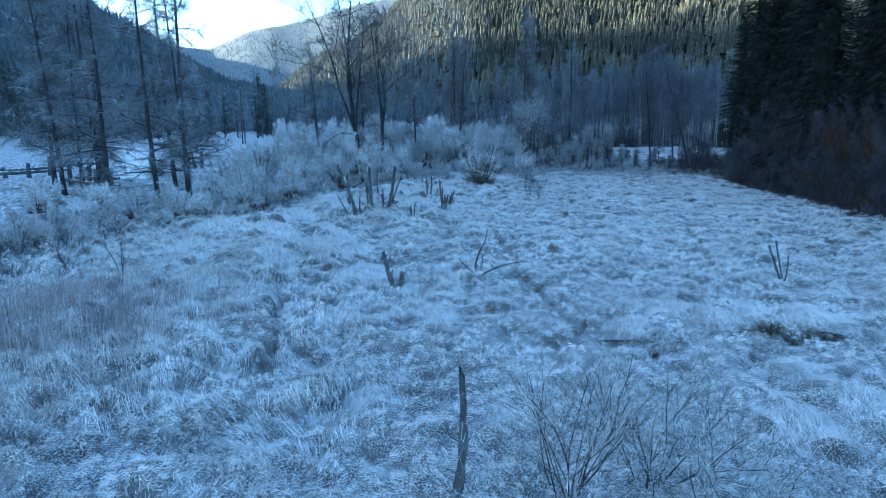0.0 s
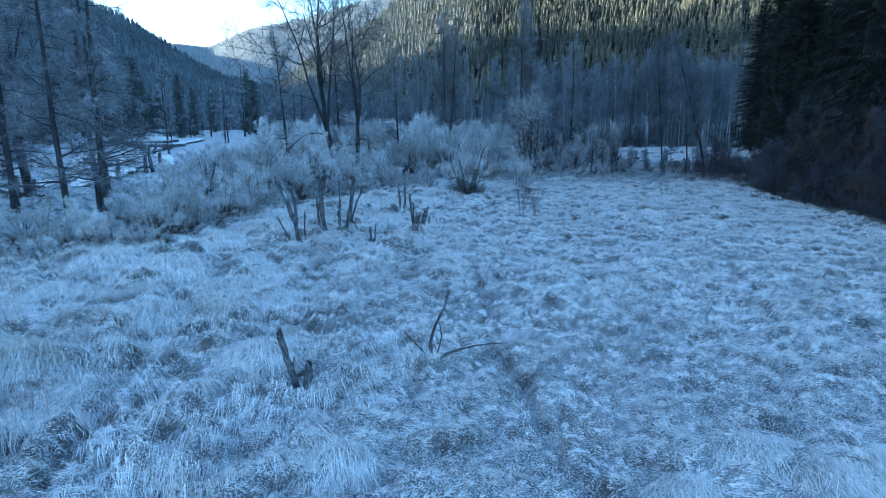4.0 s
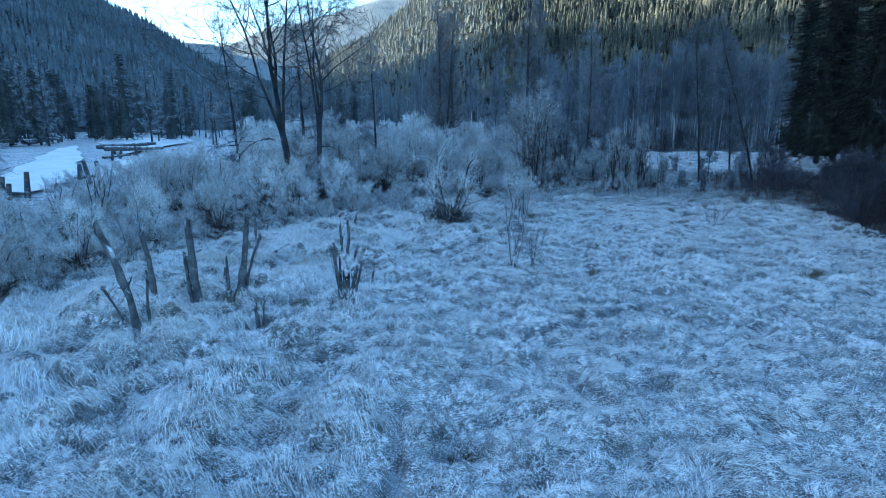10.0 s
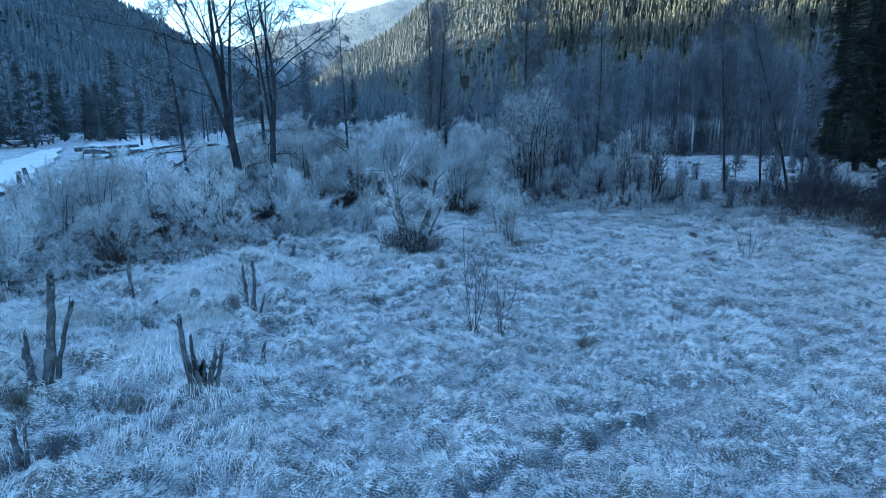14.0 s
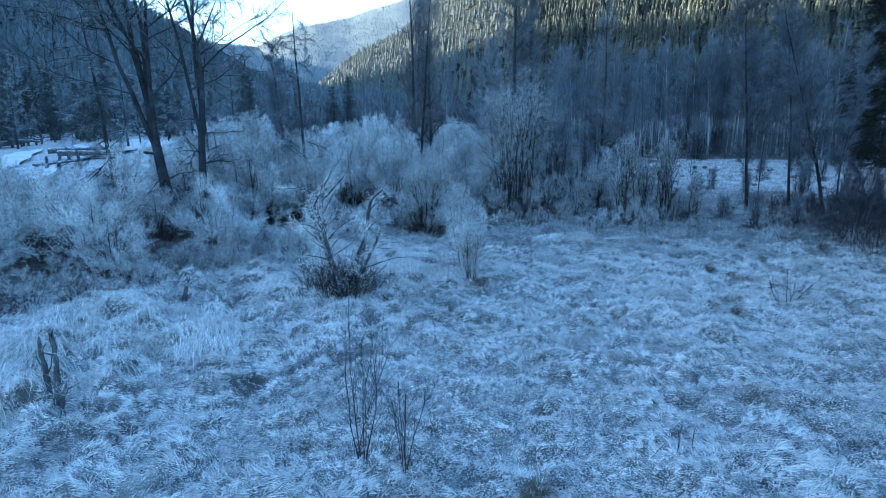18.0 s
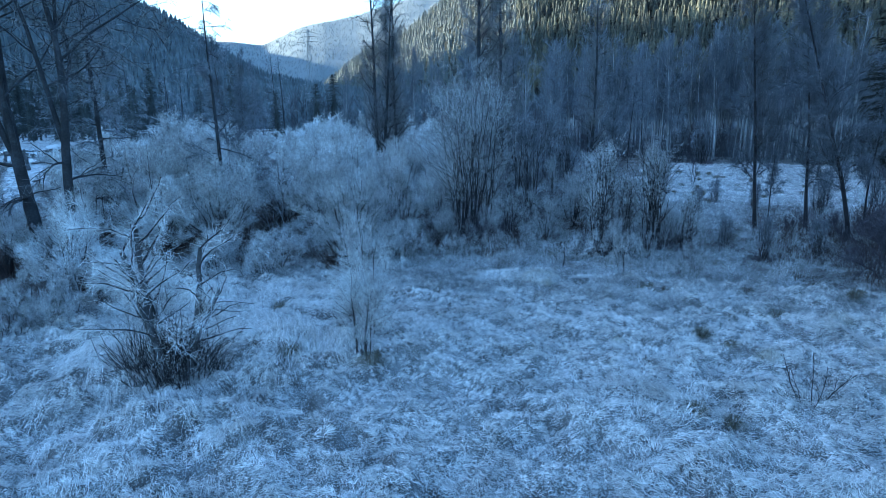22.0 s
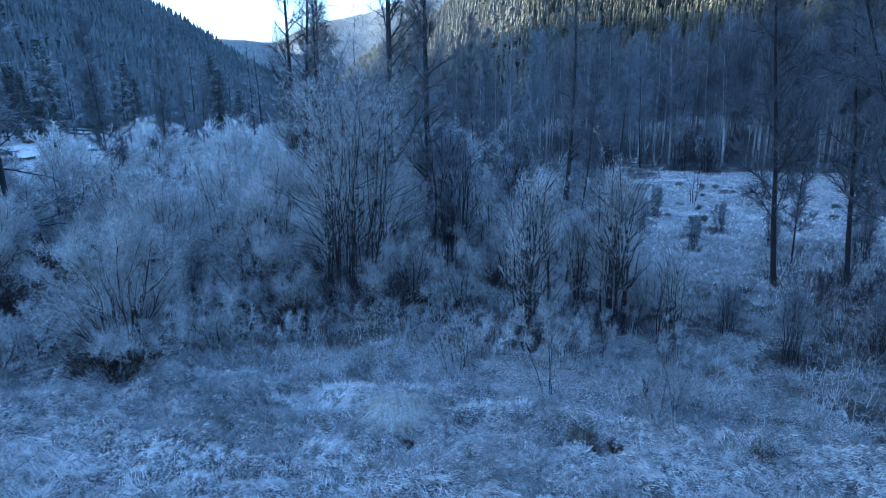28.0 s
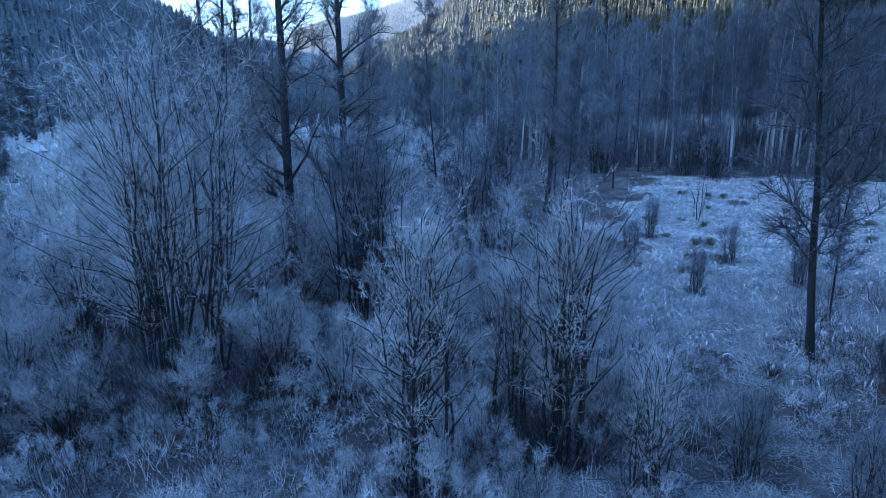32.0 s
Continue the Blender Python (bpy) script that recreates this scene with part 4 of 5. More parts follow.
TALL = [bare_tree(85 + k, 19, 0.19, 46, 0.16, 6, 7000, 0.13, M_BARK, M_TREETWIG, "cottonwood_tree", "straight slim cottonwood with short broken limbs", 0.8, 0.008, 1 + k % 2, wob=0.016, lift=0.03, up=0.05, twig_len=(0.02, 0.05)) for k in range(3)]
FARTREE = [bare_tree(188 + k, 16, 0.2, 26, 0.15, 3, 1100, 0.17, M_BARK, M_TWIG2, "alder_tree", "leafless frosted tree across the pond", 1.1, 0.02, split=False, lift=-0.05, wob=0.012, up=-0.2, sides=5) for k in range(2)]
SLIM = [bare_tree(94 + k, 12, 0.06, 40, 0.2, 5, 4600, 0.14, M_STEM, M_ASPENTWIG, "alder_tree", "slender leafless alder with frosted twigs", 0.8, 0.009, split=False, wob=0.03, limb_r=(0.2, 0.4)) for k in range(3)]
ALDER = [bare_tree(90 + k, 12, 0.09, 46, 0.2, 5, 5200, 0.15, M_STEM, M_ASPENTWIG, "alder_tree", "slender leafless alder with frosted twigs", 0.85, 0.008, split=False, wob=0.04, limb_r=(0.15, 0.32)) for k in range(3)]
ASPEN = [bare_tree(100 + k, 17, 0.13, 20, 0.3, 2, 1500, 0.2, M_ASPEN, M_ASPENTWIG, "aspen_tree", "leafless pale-barked aspen in the wood", 0.45, 0.016, split=False, sides=5, lift=0.10, up=0.4, wild=0.55, wob=0.014, twig_len=(0.03, 0.08)) for k in range(5)]
SPRUCE = [spruce(120 + k, 26, 4.4, 620, "tall dark spruce at the edge of the marsh") for k in range(3)]
SMALLSPRUCE = [spruce(130 + k, 12, 2.9, 300, "dark young spruce dusted with frost across the frozen pond", mat=M_FROSTNEEDLE, per=8) for k in range(2)]
NEARUP = [dome(45 + k, 4.0, 0.62, 13, 13, 2600, 13000, M_TWIG3, 0.0058, "upright willow clump with dark stems and thin frost", stem_r=0.034, foot=0.32, skirt=500, skirt_mat=M_DARKTWIG3, steep=0.75, low=0.3, long3=(0.03, 0.11), long4=(0.012, 0.045), bend=2.0, blur=0.7, fan=(0.5, 1.2), up=0.05) for k in range(2)]
MASTERS = NEARUP + WILLOWS + DENSE + LOW + FARTREE + THIN + DROOP + FARWILLOWS + UPRIGHT + DARK + [RUSSET] + COTTON + TALL + ALDER + SLIM + ASPEN + SPRUCE + SMALLSPRUCE


def put(kinds, x, y, size=1.0, group="", label="", turn=None, tall=1.0):
    ob = copy_thing(rng.choice(kinds) if isinstance(kinds, list) else kinds, spot(x, y, rng.uniform(0, 6.28) if turn is None else turn, size) @ Matrix.Diagonal((1, 1, tall, 1)))
    return tagged(ob, label, "", group)


# bushes round the meadow
for x, y, s in [(-23.6, 27.6, 0.5), (-25.6, 28.4, 0.6), (-24.0, 30.6, 0.65), (-26.8, 31.0, 0.7), (-28.5, 33.0, 0.7), (-30.5, 30.5, 0.65), (-22.0, 31.8, 0.65), (-28.2, 28.8, 0.55), (-33, 34, 0.7), (-20.2, 27.6, 0.45), (-18.6, 28.9, 0.5), (-21.8, 21.6, 0.5), (-23.5, 19.0, 0.5), (-21.5, 28.9, 0.6), (-19.8, 30.2, 0.75), (-17.8, 31.4, 0.7), (-18.8, 34.0, 0.95), (-17.6, 36.9, 0.9), (-20.5, 37.5, 1.05), (-18.4, 41.4, 1.1), (-17.2, 45.4, 1.0), (-15.0, 49.6, 0.7),
                (-13.8, 54.5, 0.8), (-17.2, 50.8, 1.1), (-22, 46, 1.2), (-21, 52, 1.2), (-16.2, 56.5, 0.85), (-15.9, 61, 0.9), (-11.2, 58.3, 0.5),
                (-23.5, 33.5, 0.75), (-22.0, 35.2, 0.8), (-22.0, 40.5, 0.85), (-20.6, 44.5, 0.95), (-13.5, 68.0, 1.2),
                (-23.6, 43.6, 0.95), (-25.2, 46.6, 1.0), (-26.2, 50.0, 0.95), (-24.0, 52.2, 1.05), (-27.2, 54.2, 0.95), (-22.8, 48.4, 1.0), (-27.6, 46.4, 0.9), (-21.4, 49.2, 1.0), (-25.4, 56.8, 1.05), (-29.0, 50.4, 0.8), (-26.0, 42.0, 0.8), (-29.6, 42.6, 0.7), (-31.0, 46.0, 0.65), (-28.5, 58.0, 1.0), (-30.5, 55.5, 0.9), (-24.5, 60.0, 1.1), (-32.0, 60.0, 0.95)]:
    put(WILLOWS, x, y, s * (0.72 if x < -16.5 and y < 48 else 0.95), "willow thicket")
for x, y, s in [(-13.3, 61.9, 1.12), (-6.5, 60.6, 1.02), (-9.8, 66.0, 1.0), (-16.6, 64.5, 1.1), (-8.2, 71.0, 1.15)]:
    put(DENSE, x, y, s, "willow thicket")
for x, y, s in [(-10.5, 66.5, 1.0), (-7.4, 67.8, 1.05), (-5.6, 64.6, 0.75), (-4.4, 65.0, 0.6), (-1.9, 65.2, 0.55), (-1.2, 67.2, 0.7), (0.6, 66.9, 0.55), (-3.6, 64.0, 0.5), (1.6, 69.5, 0.8), (-5.0, 68.6, 0.9), (0.2, 72.5, 0.9), (3.2, 71.0, 0.7), (-3.5, 72.0, 1.0), (-8.5, 72.0, 1.1), (2.0, 76.5, 0.9), (5.0, 72.8, 0.6), (-18.2, 55.6, 0.7), (-16.8, 56.9, 0.6), (3.9, 65.6, 0.4), (6.2, 67.4, 0.4)]:
    put(THIN, x, y, s, "willow clumps")
for x, y, s in [(3.1, 64.6, 1.25), (4.1, 67.2, 0.9), (5.2, 66.3, 1.3), (6.6, 65.2, 0.7)]:
    put(NEARUP, x, y, s, "willow clumps")
for x, y, s in [(-6.9, 63.8, 0.6), (-1.0, 71.5, 1.5), (-2.9, 76, 1.4), (0.2, 80.5, 1.4), (-2.2, 95, 1.6), (3.2, 116, 1.9), (10.9, 116, 1.4), (13.0, 112, 1.5), (8.2, 66.5, 0.45), (9.5, 65.2, 0.5), (11.6, 66.0, 0.5), (6.3, 80.4, 0.5), (8.4, 77.2, 0.4), (12.0, 79.5, 0.5), (14.8, 77.0, 0.6), (10.2, 82.5, 0.45), (16.5, 82, 0.7), (7.2, 86, 0.5), (18, 78.5, 0.7), (20, 90, 0.6)]:
    put(UPRIGHT, x, y, s, "willow clumps")
big = dome(71, 8.2, 2.9, 30, 14, 4200, 34000, M_TWIG3, 0.0066, "large many-stemmed willow with dark upright boughs and thin frost", stem_r=0.042, foot=0.9, skirt=1300, skirt_mat=M_DARKTWIG3, low=0.1, steep=0.72, long3=(0.03, 0.10), long4=(0.012, 0.04), bend=1.6, blur=0.55, fan=(0.6, 1.4), up=0.0)
big.matrix_basis = spot(-3.0, 66.4)
# low scrub that joins the thicket to the meadow
for i in range(110):
    y = rng.uniform(18, 63)
    x = float(edge(EDGE_L, y)) - 1.6 + rng.gauss(0, 1.3)
    put(LOW, x, y, rng.uniform(0.5, 1.15), "low scrub at the thicket edge", tall=rng.uniform(0.8, 1.3))
for i in range(46):
    put(LOW, rng.uniform(-12, 7.5), rng.uniform(61.5, 71), rng.uniform(0.4, 0.95), "low scrub at the meadow end", tall=rng.uniform(0.9, 1.3))
# the willow swamp behind
count = 0
while count < 92:
    x, y = rng.uniform(-60, 2), rng.uniform(50, 118)
    if x > edge(EDGE_L, min(y, 62)) - 3.5 or x < 2 - 0.5 * y or (y < 68 and x > -15):
        continue
    put(FARWILLOWS, x, y, rng.uniform(1.0, 1.45), "willow thicket", tall=rng.uniform(0.85, 1.1))
    count += 1
for i in range(16):
    put(FARWILLOWS, rng.uniform(-14, -2), rng.uniform(69, 84), rng.uniform(0.8, 1.25), "willow thicket")
# big cottonwoods and thin trees
for x, y, s, k, turn in [(-19.0, 57.8, 1.0, 0, 0.3), (-16.9, 57.3, 0.95, 1, 0.2), (-37, 44, 1.05, 1, 3.0)]:
    copy_thing(COTTON[k], spot(x, y, turn, s))
for x, y, s in [(-27.3, 39.4, 1.05), (-26.0, 35.5, 1.0), (-24.2, 36.2, 1.0), (-24.9, 37.4, 0.9), (-31, 37, 1.1), (-34, 40, 1.1), (-35.5, 38, 1.0), (-38, 45, 1.1), (-36.5, 41, 0.9), (-40, 42, 1.0), (-15.2, 65, 0.7), (-20.5, 63, 0.85), (-24.5, 60, 0.8)]:
    put(DROOP, x, y, s, "frosted trees by the pond")
for i in range(34):
    a, d = radians(rng.uniform(-50, -22)), rng.uniform(140, 235)
    put(FARTREE, d * math.sin(a), d * math.cos(a), rng.uniform(0.7, 1.3), "bare trees beyond the pond")
for x, y, s, k in [(-4.2, 73.1, 0.95, 0), (-2.9, 74.8, 0.9, 2), (-13.6, 81.7, 0.95, 1), (-12.4, 83.0, 0.85, 0), (-15.5, 88, 0.9, 2), (1.5, 92, 0.85, 0)]:
    put(TALL[k], x, y, s, "slim cottonwoods")
for x, y, s, k in [(10.6, 72.4, 1.1, 0), (13.2, 73.5, 1.0, 1), (14.3, 70.8, 1.15, 2)]:
    tagged(copy_thing(ALDER[k], Matrix.Translation((x, y, float(gz(x, y)))) @ Euler((0, -0.075, 0)).to_matrix().to_4x4() @ Matrix.Diagonal((s, s, s, 1))), "", "", "thin trees behind the meadow")
for x, y, s in [(12.0, 76, 0.6), (16, 74, 0.9), (-9, 90, 1.1), (-24, 78, 1.0), (3, 86, 0.9), (5, 104, 1.0), (1, 100, 1.0), (-4, 88, 1.0), (-16, 90, 1.0), (-3, 104, 1.1), (-8, 108, 1.2), (7, 118, 1.2), (11, 120, 1.2), (-32, 92, 1.0), (-40, 105, 1.0), (-44, 112, 1.1)]:
    put(SLIM, x, y, s, "thin trees behind the meadow")
for i in range(190):
    a, d = radians(rng.uniform(-16, 36)), rng.uniform(118, 165)
    x, y = d * math.sin(a), d * math.cos(a)
    if i < 70:
        x, y = rng.uniform(14, 34), rng.uniform(119, 138)
    elif i < 110:
        x, y = rng.uniform(-6, 12), rng.uniform(124, 150)
    put(ASPEN, x, y, rng.uniform(0.72, 1.0), "aspen wood")
for i in range(46):
    a, d = radians(rng.uniform(-14, 34)), rng.uniform(116, 140)
    put(DARK, d * math.sin(a), d * math.cos(a), rng.uniform(0.9, 1.9), "shrubs below the aspens")
# spruces on the right
for x, y, s in [(19, 50, 1.0), (22, 44, 1.1), (20.5, 56, 0.95), (25, 50, 1.15), (24, 38, 1.1), (27, 58, 1.1), (28, 44, 1.15), (23, 62, 1.0), (30, 68, 1.0), (22.5, 31, 1.0), (29, 36, 1.1), (33, 54, 1.1), (20.5, 66, 0.8), (34, 62, 1.1), (36, 46, 1.1), (26.5, 93, 0.95), (30, 98, 1.1), (31.5, 89, 1.1), (28.5, 106, 0.9), (35, 95, 1.1), (27, 82, 0.8)]:
    put(SPRUCE, x, y, s, "spruces at the forest edge")
for i in range(30):
    y = rng.uniform(26, 56)
    put(DARK, edge(EDGE_R, min(y, 60)) + 3.0 + rng.random() * 4, y, rng.uniform(1.2, 2.0), "bare shrubs under the spruces", "tall leafless shrub against the dark spruces", tall=1.15)
for i in range(42):
    y = rng.uniform(22, 70)
    put(DARK, edge(EDGE_R, min(y, 60)) + 1.5 + rng.random() ** 1.5 * 9, y, rng.uniform(0.7, 1.3), "bare shrubs under the spruces")
for x, y, s in [(17.3, 49.5, 1.0), (17.0, 53.5, 0.9), (17.6, 44, 1.1), (18.2, 38, 0.9), (17.4, 57.5, 0.8), (19.0, 41, 1.2), (18.6, 47, 1.25)]:
    put(RUSSET, x, y, s, "russet shrubs")
for i in range(26):
    a, d = radians(rng.uniform(-52, -25)), rng.uniform(150, 230)
    put(SMALLSPRUCE, d * math.sin(a), d * math.cos(a), rng.uniform(1.0, 1.7), "spruces beyond the pond")
for i in range(15):
    a, d = radians(rng.uniform(-50.5, -44.5) if i < 9 else rng.uniform(-43.5, -37.5)), rng.uniform(205, 225)
    put(SMALLSPRUCE, d * math.sin(a), 22 + d * math.cos(a), rng.uniform(1.5, 1.9) if i < 9 else rng.uniform(1.1, 1.4), "spruces beyond the pond")
for x, y, s in [(12.5, 69.6, 0.32), (13.6, 70.6, 0.38), (14.6, 69.0, 0.42), (11.8, 71.2, 0.3), (15.2, 71.4, 0.4), (13.2, 68.2, 0.28), (12.8, 72.4, 0.34), (16.0, 69.8, 0.42), (14.2, 72.8, 0.36)]:
    put(DARK, x, y, s, "dark scrub by the clearing", "low dark leafless scrub beside the clearing")
for x, y, s in [(-46.5, 136, 0.95), (-44.5, 139, 1.1), (-49.5, 128, 0.8)]:
    put(SMALLSPRUCE, x, y, s, "spruces behind the willow swamp")
for m in MASTERS:
    hide_master(m)


# ---- snags and saplings ----
def snag(x, y, prongs, name="dead_snag", label="weathered grey broken tree trunk standing in the grass", seed=0, cat="snag", twigs=60):
    """prongs: (base dx, dy, top dx, dy, height, radius) of each broken stem."""
    rng2 = random.Random(seed + int(x * 10) + int(y * 7))
    root = new(name)
    root.matrix_basis = spot(x, y)
    feed = []
    for k, (ax, ay, bx, by, h, r) in enumerate(prongs):
        a, b = np.array([ax, ay, -0.2]), np.array([bx, by, h])
        n, c = 11, []
        bow = np.array([rng2.gauss(0, 0.025), rng2.gauss(0, 0.025), 0]) * np.linalg.norm(b - a)
        swell = rng2.uniform(0.3, 0.7)
        for i in range(n + 1):
            t = i / n
            p = a + (b - a) * t + bow * math.sin(t * math.pi) + np.array([rng2.gauss(0, 0.10 * r), rng2.gauss(0, 0.10 * r), 0])
            flare = 1 + 0.7 * max(0, 0.22 - t) / 0.22
            knot = 1 + 0.35 * math.exp(-((t - swell) / 0.06) ** 2)
            c.append((*p, 0.8 * r * flare * knot * (1 - 0.28 * t) * rng2.uniform(0.88, 1.12)))
        v, f = tubes([c], 10)
        v = v.reshape(-1, 10, 3)
        ridge = np.array([rng2.uniform(0.82, 1.16) for _ in range(10)])
        mid = np.array(c)[:, None, :3]
        v = mid + (v - mid) * ridge[None, :, None]
        v[-1, :, 2] += np.array([rng2.uniform(-1.6, 1.9) * r for _ in range(10)])
        v[-2, :, 2] += np.array([rng2.uniform(-0.5, 0.5) * r for _ in range(10)])
        f = np.concatenate([f, [[n * 10, n * 10 + 3, n * 10 + 2, n * 10 + 1], [n * 10, n * 10 + 7, n * 10 + 5, n * 10 + 3]]])
        prong = part_mesh("trunk" if k == 0 else "broken_limb", fast_mesh("trunk", v.reshape(-1, 3), f, M_DEAD), root)
        feed.append(c)
        if h > 0.7:
            for m in range(3):
                i = rng2.randint(4, n - 1)
                stub = grow(rng2, c[i][:3], side_way(rng2, c, i, 1.0, 0.2), rng2.uniform(0.12, 0.45), r * 0.28, r * 0.12, 4, 0.15, 0.0)
                part_mesh("stub", tube_mesh("stub", [stub], 5, M_DEAD), prong)
                feed.append(stub)
    if twigs:
        v, f = spray(np.random.RandomState(seed + 1), feed, twigs, 0.1, 0.42, 0.006, 0.2, 0.9, -0.05, 0.3)
        tagged(part_mesh("twig_mass", fast_mesh("twig_mass", v, f, M_TWIG, False), root), kind="stuff")
    return tagged(root, label, cat, "snags on the marsh")


snag(-10.9, 31.7, [(0, 0, -1.05, 0.1, 2.85, 0.14), (-0.35, 0.1, -1.1, 0.1, 1.2, 0.05), (0.12, 0.35, 0.1, 0.4, 1.4, 0.05)], label="leaning bleached snag with bare broken limbs", seed=1)
snag(-12.0, 33.7, [(0.1, 0, -0.1, 0, 2.3, 0.12), (0.05, 0.1, -0.3, 0.2, 1.2, 0.045)], label="upright bleached snag beside a leaning one", seed=2)
snag(-10.8, 34.1, [(0.15, 0, -0.05, 0, 2.45, 0.16), (-0.1, 0, -0.25, 0.0, 1.55, 0.09)], label="thick grey snag with a knotted side and flared foot", seed=3)
snag(-10.1, 35.2, [(0, 0, 0.45, 0.15, 2.5, 0.13), (0.2, 0.1, 0.85, 0.2, 2.0, 0.07), (-0.3, 0, -0.3, 0, 1.15, 0.12)], label="forked snag hung with frosted twigs", seed=4, twigs=130)
snag(-7.9, 32.8, [(0, 0, -0.15, 0, 1.05, 0.07), (-0.06, 0, 0.1, 0, 1.2, 0.045)], label="short split stub of dark wood", seed=5)
snag(-6.75, 35.7, [(0, 0, -0.2, 0, 1.45, 0.085), (0.05, 0.1, -0.05, 0.1, 1.05, 0.055), (0.28, 0, 0.55, 0, 0.8, 0.075), (0.4, 0.1, 0.68, 0.1, 0.95, 0.055), (0.1, 0, 0.2, 0, 0.45, 0.17)], label="dark many-pronged snag with a rotten root crown", seed=6)
snag(-8.9, 41.2, [(0, 0, -0.05, 0, 1.1, 0.08), (0.2, 0, 0.3, 0, 1.3, 0.07)], label="two old posts of grey wood close together", seed=7)
snag(-8.3, 40.9, [(0, 0, 0.2, 0, 0.85, 0.06)], label="small slanting grey stub", seed=8)
snag(-11.0, 48.0, [(0, 0, 0.3, 0, 0.95, 0.09)], label="short slanting dark stub by the thicket", seed=9)
snag(-6.5, 38.0, [(0, 0, 0.03, 0, 0.32, 0.08)], label="low dark nub of a stump", seed=10)
snag(-12.3, 40.5, [(0, 0, 0.0, 0, 1.7, 0.07), (0.1, 0, 0.9, -0.1, 0.25, 0.05), (0.05, 0, 1.3, 0.2, 0.5, 0.03)], label="thin snag with a fallen limb at its foot", seed=11)
snag(-5.1, 18.5, [(0, 0, -0.4, 0, 1.25, 0.10), (0.15, 0, 0.2, 0, 0.55, 0.12)], label="split snag leaning over a short stub", seed=12)
snag(-1.35, 8.0, [(0, 0, 0.1, 0.05, 1.9, 0.085), (0.1, 0.1, 0.15, 0.1, 0.9, 0.05)], label="dark upright stub among bare shrubs", seed=13)
snag(7.7, 21.4, [(0, 0, -0.5, 0.2, 1.2, 0.05), (0.05, 0, -0.3, 0.2, 1.35, 0.035), (0, 0, 0.1, 0.1, 0.9, 0.03)], label="bundle of leaning dead sticks", seed=14)


def antler():
    """Dead branch that lies in the grass with curved arms."""
    root = new("dead_branch")
    root.matrix_basis = spot(-2.6, 20.2)
    rg = random.Random(3)
    arms = [grow(rg, (0, 0, -0.1), (-0.25, 0, 1), 1.75, 0.05, 0.015, 8, 0.16, 0.0), grow(rg, (0.1, 0, -0.05), (0.75, 0, 0.75), 1.9, 0.045, 0.012, 8, 0.1, -0.03),
            grow(rg, (-0.1, 0, -0.05), (-0.7, 0.1, 0.8), 0.85, 0.035, 0.012, 5, 0.12, 0.0), grow(rg, (0.05, 0, -0.05), (0.3, 0.2, 0.9), 0.9, 0.025, 0.01, 5, 0.12, 0.0)]
    for c in arms:
        part_mesh("arm", tube_mesh("arm", [c], 6, M_DEAD), root)
    v, f = spray(np.random.RandomState(5), arms, 40, 0.15, 0.5, 0.006, 0.4, 0.8, 0.1, 0.3)
    tagged(part_mesh("twig_mass", fast_mesh("twig_mass", v, f, M_STEM, False), root), kind="stuff")
    tagged(root, "dead antler-shaped branch standing in frosted grass", "branch")


antler()


def small_shrub(x, y, seed, height, spread, stems, branches, twigs, label, mat=None, name="bare_sapling", stem_r=0.010, twig_len=(0.07, 0.16), turn=0.0, twig_r=0.005):
    ob = willow(seed, height, spread, stems, branches, twigs, mat or M_TWIG2, twig_r, label, name, stem_r, None, twig_len, "shrub", split=True)
    ob.matrix_basis = spot(x, y, turn)
    return ob


small_shrub(0.4, 8.5, 201, 2.5, 0.5, 15, 6, 1100, "bare frosted shrub with fine upright stems", M_TWIG3, name="bare_shrub", stem_r=0.0055)
small_shrub(1.7, 9.0, 202, 2.2, 0.75, 13, 6, 1400, "bare shrub with wide arching frosted branches", M_TWIG3, name="bare_shrub", stem_r=0.0075)
small_shrub(2.9, 8.6, 203, 1.6, 0.8, 10, 5, 900, "low arching frosted shrub", M_TWIG3, name="bare_shrub", stem_r=0.006)
small_shrub(-14.3, 17.2, 204, 1.9, 0.22, 3, 4, 90, "thin dark sapling with crooked stems")
small_shrub(-17.9, 18.8, 205, 1.5, 0.25, 3, 3, 60, "thin sapling in the long grass")
small_shrub(-1.85, 40.9, 206, 2.9, 0.10, 6, 6, 520, "narrow leafless sapling clump on the open marsh", stem_r=0.0045, twig_len=(0.04, 0.12))
small_shrub(-1.1, 41.0, 207, 1.9, 0.10, 6, 6, 420, "narrow low sapling clump on the open marsh", stem_r=0.006, twig_len=(0.04, 0.12))
small_shrub(3.6, 42.5, 208, 0.75, 0.3, 2, 2, 12, "tiny bare seedling on the open marsh", stem_r=0.02)
small_shrub(7.6, 52.2, 209, 1.3, 0.5, 5, 3, 60, "small bare dark shrub on the marsh", M_DARKTWIG)
for x, y, seed, h, r, words in [(-2.3, 52.0, 210, 2.7, 0.75, "small frosted willow with white drooping twigs"), (-2.95, 53.9, 211, 3.4, 1.05, "young frosted willow with several dark stems")]:
    ob = dome(seed, h, r, 6, 10, 1300, 8500, M_TWIG, 0.0075, words, name="young_willow", blur=0.6, fan=(0.5, 1.3), stem_r=0.032, foot=0.22, skirt=120, low=0.3, up=-0.05, long3=(0.06, 0.18), bend=1.3, deep=True)
    ob.matrix_basis = spot(x, y)
small_shrub(4.0, 61.5, 212, 1.6, 0.2, 3, 5, 160, "thin frosted seedling tree at the meadow end", M_TWIG)
small_shrub(1.6, 62.6, 213, 1.3, 0.5, 6, 4, 260, "low frosted shrub at the meadow end", M_TWIG)
